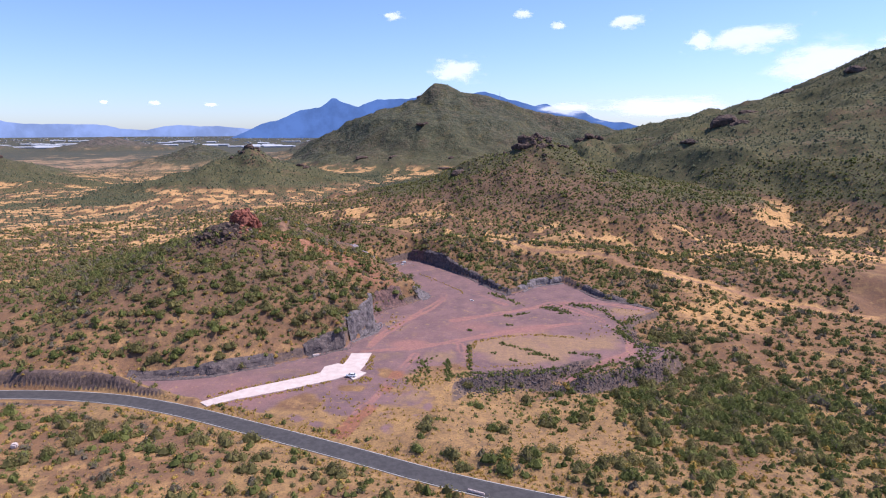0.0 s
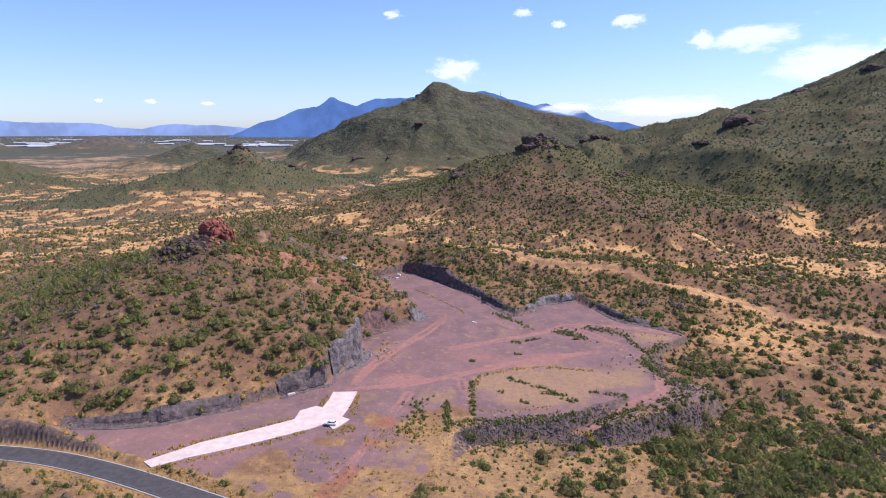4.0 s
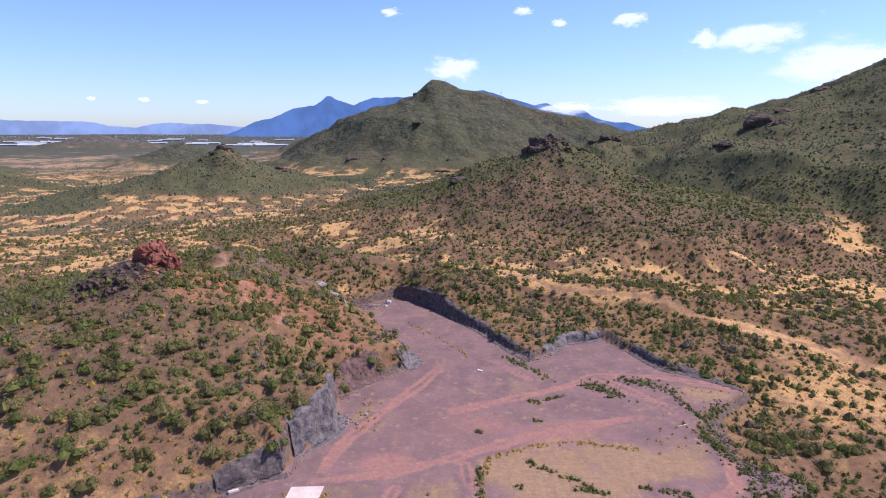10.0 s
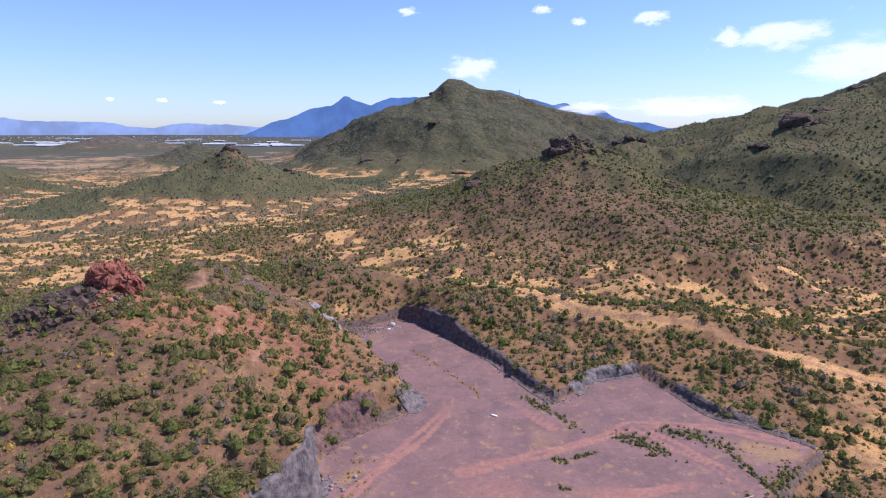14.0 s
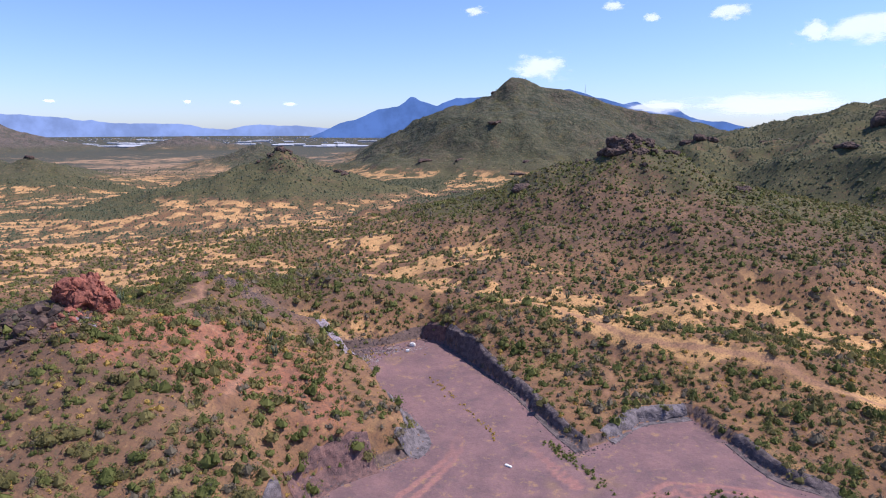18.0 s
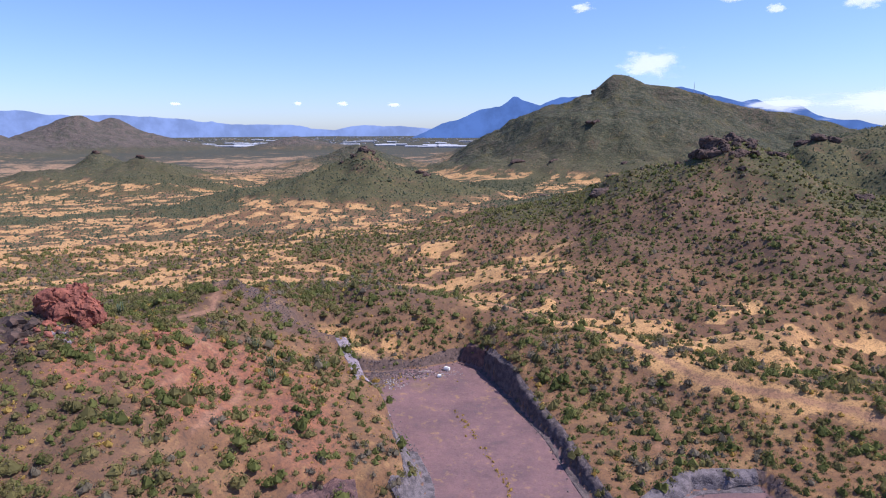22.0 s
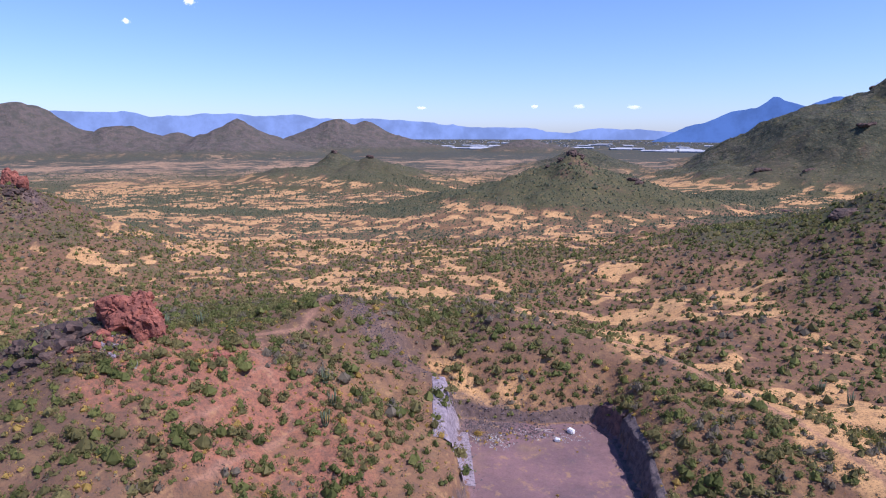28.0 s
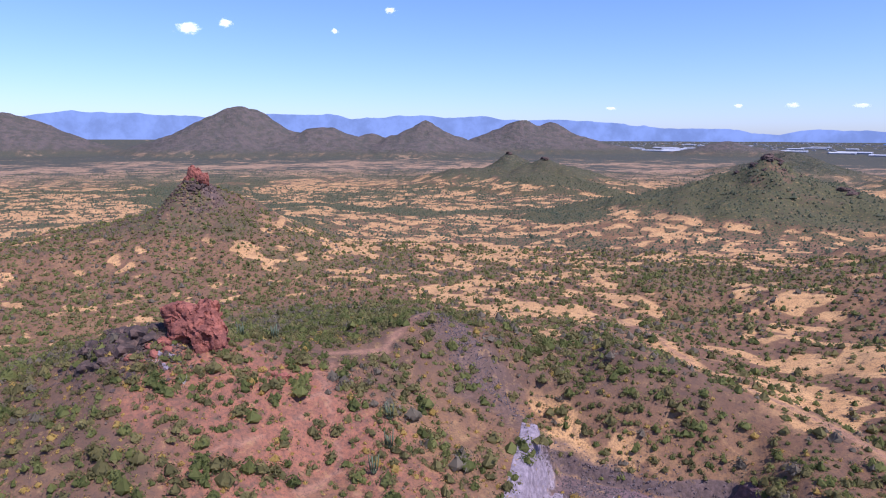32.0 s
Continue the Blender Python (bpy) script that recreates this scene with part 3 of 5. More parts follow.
    pad = pad + 0.6 * np.exp(-(((x + 46) / 11) ** 2 + ((y - 437) / 12) ** 2)) + 0.7 * np.exp(-(((x - 100) / 16) ** 2 + ((y - 340) / 12) ** 2))
    z["strawpit"] = np.clip(0.8 * pad + 0.7 * fbm(x, y, 16, 4, 85), 0, 1) * z["pit"] * step(lane, 2.5, 5)
    z["trail"] = np.max([step(along(x, y, t)[0] + fbm(x, y, 6, 2, 86) * 0.8, w, 0.6) * worn for t, w, worn in zip(TRAILS, (3.0, 2.6, 1.5, 1.5, 1.3, 1.4, 2.0, 1.8, 2), (1, 1, 0.9, 0.9, 0.8, 0.5, 0.8, 0.6, 0.7))], axis=0)
    rock = step(sd, 0.0, 1.0) * step(sd, 3.6, 2.2) * step(y, 238, 246) * step(x, -130, -120)
    bank = step(rd, 6, 7) * step(rd, 13, 9) * step(x, -98, -112) * (y > 222)
    talus = step(along(x, y, [(-110, 434), (-77, 430), (-52, 436)])[0] + fbm(x, y, 9, 4, 87) * 8, 17, 8)
    z["rock"] = np.clip(np.maximum(np.maximum(rock, bank), talus * 0.58), 0, 1)
    scree = np.exp(-(((x + 489) / 45) ** 2 + ((y - 467) / 45) ** 2)) + 1.15 * np.exp(-(((x + 119) / 19) ** 2 + ((y - 347) / 16) ** 2)) + 0.7 * np.exp(-(((x - 100) / 30) ** 2 + ((y - 710) / 30) ** 2))
    z["rock"] = np.clip(z["rock"] + scree * (0.5 + 0.8 * fbm(x, y, 14, 3, 88)), 0, 1)
    z["pale"] = step(along(x, y, [(-34, 411), (-51, 431)])[0] + fbm(x, y, 6, 3, 89) * 4, 10, 5) * (1 - z["pit"])
    z["far"] = step(far, 1150, 1800) * (1 - np.clip((h - 4) / 26, 0, 1))
    z["bare"] = 0.25 + 0.75 * step(far, 3200, 1900) * (0.55 + 0.45 * step(x, -250, -900))
    # share of painted haze grey on hills beyond about 2 km
    z["remote_haze"] = step(far, 1900, 2600) * np.clip((h - 8) / 25, 0, 1)
    z["distant"] = step(far, 900, 1500) * np.clip(h / 30, 0, 1)
    flank = along(x, y, RAMP)[0] + fbm(x, y, 8, 3, 90) * 1.5
    z["rock"] = np.clip(z["rock"] + step(flank, 2.2, 3.2) * step(flank, 7, 5.5) * step(x, 74, 66) * step(x, 36, 42), 0, 1)
    slope_ = step(sd, 0.5, 2.0) * step(sd, 8, 5.5) * step(x, -2, 8) * step(y, 325, 310)
    z["rock"] = np.clip(z["rock"] + slope_ + 0.75 * np.exp(-(((x + 13) / 7) ** 2 + ((y - 309) / 5) ** 2)) * (0.6 + fbm(x, y, 7, 3, 98)), 0, 1)
    return z


def build_ground():
    r = radii()
    a = np.radians(np.concatenate([np.arange(-93, 47, 0.28), np.arange(47, 267, 4.4)]))
    A, R = np.meshgrid(a, r)
    x, y = HUB[0] + (R * np.sin(A)).ravel(), HUB[1] + (R * np.cos(A)).ravel()
    z = terrain(x, y)
    zone = zones(x, y, z)
    px, py, pz = draw_in(x, y, z)
    na, nr = len(a), len(r)
    k = np.arange(na)
    i = (np.arange(nr - 1)[:, None] * na + k).ravel()
    j = (np.arange(nr - 1)[:, None] * na + (k + 1) % na).ravel()
    faces = np.stack([i, i + na, j + na, j], 1)
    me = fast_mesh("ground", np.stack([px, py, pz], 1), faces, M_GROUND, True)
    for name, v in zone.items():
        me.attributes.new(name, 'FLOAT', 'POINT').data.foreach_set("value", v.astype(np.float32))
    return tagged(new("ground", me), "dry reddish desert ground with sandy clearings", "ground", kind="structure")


ground = build_ground()


def at_height(x, y):
    return float(terrain(np.array([x], float), np.array([y], float))[0])


# ---- road and drive ----
def resample(pts, stepsize):
    out = []
    p = [Vector((*q, 0)) for q in pts]
    for i in range(len(p) - 1):
        a, b, c, d = p[max(i - 1, 0)], p[i], p[i + 1], p[min(i + 2, len(p) - 1)]
        n = max(1, int((c - b).length / stepsize))
        for j in range(n):
            u = j / n
            out.append(0.5 * (2 * b + (c - a) * u + (2 * a - 5 * b + 4 * c - d) * u * u + (3 * b - a - 3 * c + d) * u ** 3))
    out.append(p[-1])
    return out


def ribbon(name, pts, offsets, z, thick, mat, stepsize=2.0):
    """A slab along a line: cross-section between two side offsets."""
    line = resample(pts, stepsize)
    bm = bmesh.new()
    rows = []
    for i, c in enumerate(line):
        t = (line[min(i + 1, len(line) - 1)] - line[max(i - 1, 0)]).normalized()
        s = Vector((t.y, -t.x, 0))
        zz = z(c) if callable(z) else z
        a, b = c + s * offsets[0], c + s * offsets[1]
        rows.append([bm.verts.new((q.x, q.y, zz + dz)) for q, dz in ((a, -thick), (a, 0), (b, 0), (b, -thick))])
    for r, q in zip(rows, rows[1:]):
        for k in range(3):
            bm.faces.new((r[k], r[k + 1], q[k + 1], q[k]))
    me = bpy.data.meshes.new(name)
    bmesh.ops.recalc_face_normals(bm, faces=bm.faces)
    bm.to_mesh(me)
    bm.free()
    me.materials.append(mat)
    return new(name, me)


road = tagged(ribbon("road", ROAD, (-3.6, 3.6), -0.62, 0.4, M_ASPHALT), "two-lane grey asphalt country road", "road", kind="structure")


def box(bm, size, at=(0, 0, 0), bevel=0.0, turn=None):
    m = Matrix.Translation(at) @ (turn or Matrix()) @ Matrix.Diagonal((*size, 1))
    r = bmesh.ops.create_cube(bm, size=1, matrix=m)
    if bevel:
        edges = {e for v in r["verts"] for e in v.link_edges}
        bmesh.ops.bevel(bm, geom=list(edges), offset=bevel, segments=2, affect='EDGES')
    return bm


def rod(bm, a, b, r0, r1=None, sides=8):
    a, b = Vector(a), Vector(b)
    m = Matrix.Translation((a + b) / 2) @ (b - a).to_track_quat('Z', 'Y').to_matrix().to_4x4()
    bmesh.ops.create_cone(bm, cap_ends=True, segments=sides, radius1=r0, radius2=r0 if r1 is None else r1, depth=(b - a).length, matrix=m)
    return bm


for side, off in (("edge_line", 3.25), ("edge_line", -3.25)):
    line = ribbon(side, ROAD, (off - 0.06, off + 0.06), -0.612, 0.01, M_WORN)
    line.parent = road
for off in (-4.0, 4.0):
    edge = ribbon("gutter", ROAD, (off - 0.2, off + 0.2), -0.61, 0.3, M_LINE)
    edge.parent = road


def slab(name, outlines, thick, mat):
    """Flat slabs side by side, with their edges."""
    bm = bmesh.new()
    for outline in outlines:
        top = [bm.verts.new((x, y, float(drive_level(x)))) for x, y in outline]
        low = [bm.verts.new((x, y, float(drive_level(x)) - thick)) for x, y in outline]
        bm.faces.new(top)
        for i in range(len(top)):
            j = (i + 1) % len(top)
            bm.faces.new((top[i], top[j], low[j], low[i]))
    return part(name, bm, mat)


CUT = [(-76.5, 235.4), (-76.5, 225.8)]
DRIVE_EAST = [CUT[0]] + [p for p in DRIVE[2:19] if p[0] > -76] + [CUT[1]]
DRIVE_WEST = [DRIVE[0], CUT[0], CUT[1], DRIVE[-1]]
drive = tagged(slab("driveway", [DRIVE_EAST, DRIVE_WEST], 0.6, M_CONCRETE), "pale concrete driveway", "driveway", kind="structure")


# ---- shrubs ----
def dome(rng, sides, rings, centre, wide, tall):
    """Triangles of an uneven leafy dome."""
    a = np.arange(sides) * 2 * np.pi / sides + rng.uniform(0, 6)
    levels = [(0.85, 0.0), (1.0, 0.45)] if rings > 1 else [(1.1, 0.1)]
    tall = tall if rings > 1 else tall * 0.72
    ring = [0.74 * np.stack([np.cos(a + 0.4 * k) * wide * q, np.sin(a + 0.4 * k) * wide * q, np.full(sides, tall * u)], 1) * rng.uniform(0.66, 1.25, (sides, 1)) + centre for k, (q, u) in enumerate(levels)]
    top = np.array([rng.normal(0, 0.12) * wide, rng.normal(0, 0.12) * wide, tall * rng.uniform(0.9, 1.1)]) + centre
    out = []
    for lo, hi in zip(ring, ring[1:]):
        for k in range(sides):
            n = (k + 1) % sides
            out += [(lo[k], lo[n], hi[k]), (lo[n], hi[n], hi[k])]
    out += [(ring[-1][k], ring[-1][(k + 1) % sides], top) for k in range(sides)]
    return out


def shrub_forms(count, leaves, seed, size, lobes=0, sides=6, rings=2):
    """Unit shrubs as triangles: uneven leafy domes with loose leaves standing out of them, or leaves alone."""
    rng = np.random.default_rng(seed)
    forms = []
    for _ in range(count):
        n = max(lobes, 1)
        spots = rng.normal(0, 0.2 if n > 1 else 0.04, (n, 3)) * (1, 1, 0.0)
        wide, tall = rng.uniform(0.36, 0.48, n) if n > 1 else np.array([0.44]), rng.uniform(0.34, 0.58, n)
        tri = [t for k in range(lobes) for t in dome(rng, sides, rings, spots[k], wide[k], tall[k])]
        if leaves:
            own = rng.integers(0, n, leaves)
            d = rng.normal(0, 1, (leaves, 3))
            d[:, 2] = np.abs(d[:, 2])
            d /= np.linalg.norm(d, axis=1)[:, None]
            c = spots[own] + d * np.stack([wide[own], wide[own], tall[own]], 1) * rng.uniform(0.8, 1.3, (leaves, 1)) + (0, 0, 0.04)
            t = rng.normal(0, 1, (leaves, 3, 3))
            t /= np.linalg.norm(t, axis=2)[:, :, None]
            t -= 0.5 * np.sum(t * d[:, None, :], axis=2, keepdims=True) * d[:, None, :]
            tri = tri + list(c[:, None, :] + t * size * rng.uniform(0.6, 1.3, (leaves, 1, 1)))
        forms.append(np.array(tri))
    return forms


def scatter(name, places, sizes, forms, mat, label, seed):
    rng = np.random.default_rng(seed)
    n, k = len(places), forms[0].shape[0]
    pick, turn = rng.integers(0, len(forms), n), rng.uniform(0, 2 * np.pi, n)
    tri = np.array(forms)[pick].reshape(n, k * 3, 3)
    c, s = np.cos(turn)[:, None], np.sin(turn)[:, None]
    v = np.stack([tri[:, :, 0] * c - tri[:, :, 1] * s, tri[:, :, 0] * s + tri[:, :, 1] * c, tri[:, :, 2] * 1.02], 2)
    v = v * sizes[:, None, None] + places[:, None, :]
    v = v.reshape(-1, 3)
    me = fast_mesh(name, v, np.arange(len(v)).reshape(-1, 3), mat)
    return tagged(new(name, me), label, "shrubs", kind="stuff")


def sow(x, y, cover, rng):
    """Keeps those of the places that the kind of ground lets grow."""
    h = terrain(x, y)
    z = zones(x, y, h)
    ok = (rng.random(len(x)) < cover(x, y, h, z)) & (inside(x, y, PIT) > 0.5) & (z["trail"] < 0.1) & (along(x, y, ROAD)[0] > 6.5) & (z["pale"] < 0.3)
    ok &= (z["rock"] < 0.5) | (rng.random(len(x)) < 0.35)
    return x[ok], y[ok], h[ok]


def cover(x, y, h, z):
    clump = 0.38 * fbm(x, y, 22, 3, 91) + 0.6 * fbm(x, y, 140, 3, 92) - 0.5 * np.exp(-(((x - 140) / 48) ** 2 + ((y - 305) / 38) ** 2))
    beyond = np.maximum(step(y, 440, 490), step(x, -190, -260))
    c = (0.74 + 0.25 * z["hill"] + 0.55 * clump) * (1 - beyond) + beyond * (0.86 + 0.1 * z["hill"] + 0.2 * clump)
    c = c * (1 - (0.3 + 0.36 * beyond) * z["clear"] * (1 - 0.6 * z["hill"])) - 0.3 * z["spine"] + 0.5 * z["wash"]
    lush = np.exp(-(((x - 105) / 50) ** 2 + ((y - 228) / 32) ** 2)) + 1.1 * hollow(x, y)
    south = step(y, 260, 225) * step(x, 40, -10)
    crest = np.exp(-(((x + 112) / 70) ** 2 + ((y - 350) / 60) ** 2)) + np.exp(-(along(x, y, [(-60, 475), (0, 470), (60, 435), (120, 410)])[0] / 30) ** 2)
    open_ = step(x, -25, -5) * step(x, 78, 60) * step(y, 180, 190) * step(y, 252, 240)
    return np.clip((c * (1 - 0.25 * south) + 0.45 * crest) * (1 - 0.7 * open_) + 1.2 * lush * (1 - 0.8 * open_), 0.05, 1)


def trunked(seed):
    """A many-stemmed desert shrub with a leafy crown, one metre across."""
    r = random.Random(seed)
    root = new("shrub")
    bm = bmesh.new()
    for _ in range(5):
        a, o = r.uniform(0, 6.28), r.uniform(0.1, 0.32)
        tip = (o * math.cos(a), o * math.sin(a), r.uniform(0.28, 0.5))
        rod(bm, (0, 0, -0.08), tip, 0.03, 0.012, 5)
        for _ in range(2):
            rod(bm, tip, (tip[0] + r.uniform(-.2, .2), tip[1] + r.uniform(-.2, .2), tip[2] + r.uniform(0.08, 0.22)), 0.012, 0.005, 4)
    part("trunk", bm, M_BARK, root)
    tri = shrub_forms(1, 280, seed, 0.09, 4, 7)[0].reshape(-1, 3)
    me = fast_mesh("crown", tri, np.arange(len(tri)).reshape(-1, 3), M_LEAF if seed % 3 else M_LEAF_BRIGHT)
    new("crown", me).parent = root
    return tagged(root, "rounded olive-green desert shrub on bare soil", "shrub", "desert shrubs")


M_BARK = plain("grey_bark", (0.11, 0.085, 0.065), (0.2, 0.16, 0.12), 8.0)
def spaced(x0, x1, y0, y1, gap, rng):
    """Places on a loosely jittered grid, as shrubs keep their distance."""
    gx, gy = np.meshgrid(np.arange(x0, x1, gap), np.arange(y0, y1, gap))
    return gx.ravel() + rng.uniform(-0.52, 0.52, gx.size) * gap, gy.ravel() + rng.uniform(-0.52, 0.52, gx.size) * gap


def in_fan(x, y, r0, r1, a0=-97, a1=44):
    r, a = np.hypot(x - 25, y - 150), np.degrees(np.arctan2(x - 25, y - 150))
    return (r > r0) & (r < r1) & (a > a0) & (a < a1)


rng = np.random.default_rng(5)
x, y = spaced(-190, 240, 130, 480, 2.45, rng)
x, y, h = sow(x, y, cover, rng)
size = np.clip(rng.gamma(2.1, 0.82, len(x)) + 0.85, 0.8, 5.4)
lot = rng.random(len(x)) + 0.25 * fbm(x, y, 30, 2, 95)
dry = lot < 0.12 + 0.2 * step(y, 260, 225)
# the largest shrubs of the slopes that the flight passes nearest stand as things of their own
own = (size > 4.1) & (x > -140) & (x < 140) & (y > 170) & (y < 450) & ~dry
own &= np.cumsum(own) <= 280
kinds = [trunked(k) for k in range(9)]
for n, (px, py, pz, ps) in enumerate(zip(x[own], y[own], h[own], size[own])):
    m = Matrix.Translation((px, py, pz - 0.05)) @ Matrix.Rotation(n * 2.4, 4, 'Z')
    c = kinds[n] if n < len(kinds) else copy_thing(kinds[n % len(kinds)], m)
    c.matrix_basis = m @ Matrix.Diagonal((ps, ps, ps * 0.9, 1))
P = np.stack([x, y, h - 0.15], 1)
for name, pick, mat, label, seed in (("near_shrubs", ~own & ~dry & (lot < 0.55), M_LEAF, "olive-green thorny desert shrubs", 12), ("green_shrubs", ~own & (lot >= 0.55) & (lot < 0.9) & ~dry, M_LEAF_BRIGHT, "fresh green shrubs among the scrub", 15),
                                     ("grey_shrubs", ~own & (lot >= 0.9) & ~dry, M_LEAF_GREY, "grey-green half-bare shrubs", 17)):
    scatter(name, P[pick], size[pick], shrub_forms(14, 62, seed, 0.12, 2, 4), mat, label, seed)
scatter("dry_shrubs", P[dry & ~own], size[dry & ~own] * 0.62, shrub_forms(8, 26, 21, 0.15, 1, 4), M_STRAW, "dry yellowish bushes among the scrub", 22)
x, y = spaced(-620, 480, 140, 800, 3.05, rng)
out = ((x < -190) | (x > 240) | (y > 480)) & in_fan(x, y, 90, 640)
x, y, h = sow(x[out], y[out], cover, rng)
lot = rng.random(len(x)) + 0.3 * fbm(x, y, 60, 2, 97)
size, P = np.clip(rng.gamma(2.4, 0.8, len(x)) + 0.7, 0.9, 5.5), np.stack([x, y, h - 0.15], 1)
scatter("slope_shrubs", P[lot < 0.5], size[lot < 0.5], shrub_forms(10, 10, 18, 0.2, 1, 4), M_LEAF, "olive-green shrubs over sandy slopes", 13)
scatter("slope_greens", P[(lot >= 0.5) & (lot < 0.86)], size[(lot >= 0.5) & (lot < 0.86)], shrub_forms(10, 10, 19, 0.2, 1, 4), M_LEAF_BRIGHT, "green shrubs over sandy slopes", 16)
scatter("slope_greys", P[lot >= 0.86], size[lot >= 0.86], shrub_forms(10, 10, 20, 0.2, 1, 4), M_LEAF_GREY, "grey-green half-bare shrubs over sandy slopes", 24)
for name, r0, r1, gap, sides, seed in (("far_shrubs", 640, 1250, 4.3, 5, 14), ("farther_shrubs", 1250, 1900, 8.2, 4, 25)):
    x, y = spaced(-1800, 1250, 140, 2050, gap, rng)
    out = in_fan(x, y, r0, r1, -82, 42)
    x, y, h = sow(x[out], y[out], cover, rng)
    scatter(name, np.stack([x, y, h - 0.3], 1), rng.gamma(4, 0.6, len(x)) + 1.0, shrub_forms(8, 1, seed, 0.3, 1, sides, 1), M_LEAF_HAZED, "distant olive-green desert shrubs", seed)
# low tufts and litter between the shrubs
x, y = rng.uniform(-170, 200, 34000), rng.uniform(105, 470, 34000)
x, y, h = sow(x, y, lambda x, y, h, z: np.clip(0.75 + 0.8 * fbm(x, y, 22, 3, 96), 0, 1), rng)
lot = rng.random(len(x))
P, size = np.stack([x, y, h - 0.03], 1), rng.uniform(0.3, 1.15, len(x))
scatter("grass_tufts", P[lot < 0.6], size[lot < 0.6], shrub_forms(6, 5, 71, 0.42), M_STRAW, "dry grass tufts on bare soil", 72)
scatter("low_herbs", P[lot >= 0.6], size[lot >= 0.6], shrub_forms(6, 6, 73, 0.42), M_LEAF_GREY, "low grey-green herbs on bare soil", 74)


def strip_of(pts, n, wide, rng):
    """Places strewn along a line."""
    line = resample(pts, 0.5)
    k = rng.integers(0, len(line), n)
    p = np.array([(q.x, q.y) for q in line])[k] + rng.normal(0, wide, (n, 2))
    return p[:, 0], p[:, 1]


WEEDS = [([(22, 276), (23, 277)], 8, 0.8), ([(30, 270), (30, 265)], 10, 0.9), ([(39, 275), (40, 276)], 7, 0.8), ([(57, 275), (58, 276)], 8, 0.9), ([(33, 317), (34, 317)], 7, 0.8), ([(13, 309), (14, 310)], 7, 0.7),
         ([(57, 348), (62, 342), (67, 336)], 120, 2.2), ([(73, 351), (80, 347), (87, 342)], 120, 2.4), ([(28, 375), (36, 363), (44, 352)], 90, 1.0), ([(33, 331), (45, 336)], 40, 0.7), ([(86, 341), (90, 325), (92, 312)], 60, 0.8),
         ([(41, 277), (48, 267)], 50, 1.0), ([(62, 274), (68, 272)], 30, 0.9), ([(2, 266), (2, 244)], 90, 0.7), ([(-8, 268), (-10, 240)], 120, 2.6), ([(12, 286), (11, 255)], 60, 0.6), ([(26, 291), (41, 277)], 40, 0.8),
         ([(4, 249), (40, 254), (74, 263), (90, 274)], 420, 1.6), ([(92, 276), (89, 292), (88, 312), (104, 330)], 260, 2.0), ([(15, 241), (45, 246), (80, 260), (104, 280)], 320, 2.6), ([(110, 318), (125, 335)], 120, 4), ([(20, 222), (60, 236)], 160, 6)]
px, py = (np.concatenate(v) for v in zip(*[strip_of(p, n, w, rng) for p, n, w in WEEDS]))
ph = terrain(px, py)
scatter("pad_weeds", np.stack([px, py, ph - 0.1], 1), rng.uniform(0.5, 2.0, len(px)), shrub_forms(8, 16, 31, 0.2, 1, 5), M_LEAF_BRIGHT, "low green weeds along the edges of the pad", 32)
DRY = [([(-86, 219), (-71, 226.8), (-61, 232), (-45, 242.6)], 150, 0.8), ([(-88, 228), (-77, 236.4), (-61, 246.4), (-52, 252)], 150, 0.7), ([(-36, 242.5), (-30, 246)], 60, 1.4), ([(-31, 256), (-31, 272)], 60, 0.8), ([(-43, 264), (-42.5, 272)], 40, 0.6),
       ([(-120, 222), (-60, 196), (0, 165), (40, 148)], 480, 1.8), ([(-80, 217), (-40, 197.5), (10, 172), (60, 155)], 900, 3.2), ([(20, 190), (60, 195)], 160, 8), ([(-15, 418), (0, 396), (12, 376)], 60, 0.8), ([(-2, 245), (-20, 236)], 160, 5), ([(15, 292), (13, 260), (38, 262)], 120, 0.8), ([(15, 292), (38, 302), (62, 298)], 120, 0.8), ([(-45, 225), (-10, 205)], 140, 6), ([(70, 296), (100, 340)], 60, 5),
       ([(-25, 330), (-24, 312)], 40, 3), ([(-52, 430), (-30, 446)], 40, 3.5)]
px, py = (np.concatenate(v) for v in zip(*[strip_of(p, n, w, rng) for p, n, w in DRY]))
ph = terrain(px, py)
ok = (inside(px, py, DRIVE) > 0.4) & (along(px, py, ROAD)[0] > 4.6)
px, py, ph = px[ok], py[ok], ph[ok]
scatter("dry_weeds", np.stack([px, py, ph - 0.1], 1), rng.uniform(0.4, 1.5, len(px)), shrub_forms(8, 14, 41, 0.2, 1, 5), M_STRAW, "straw-yellow weeds along the road and drive", 42)
x, y = rng.uniform(45, 190, 900), rng.uniform(180, 275, 900)
x, y, h = sow(x, y, lambda x, y, h, z: np.exp(-(((x - 112) / 45) ** 2 + ((y - 228) / 26) ** 2)), rng)
scatter("thicket", np.stack([x, y, h - 0.2], 1), rng.uniform(2.5, 5.0, len(x)), shrub_forms(8, 90, 51, 0.11, 3, 7), M_LEAF_BRIGHT, "dense green thicket in the low ground", 52)


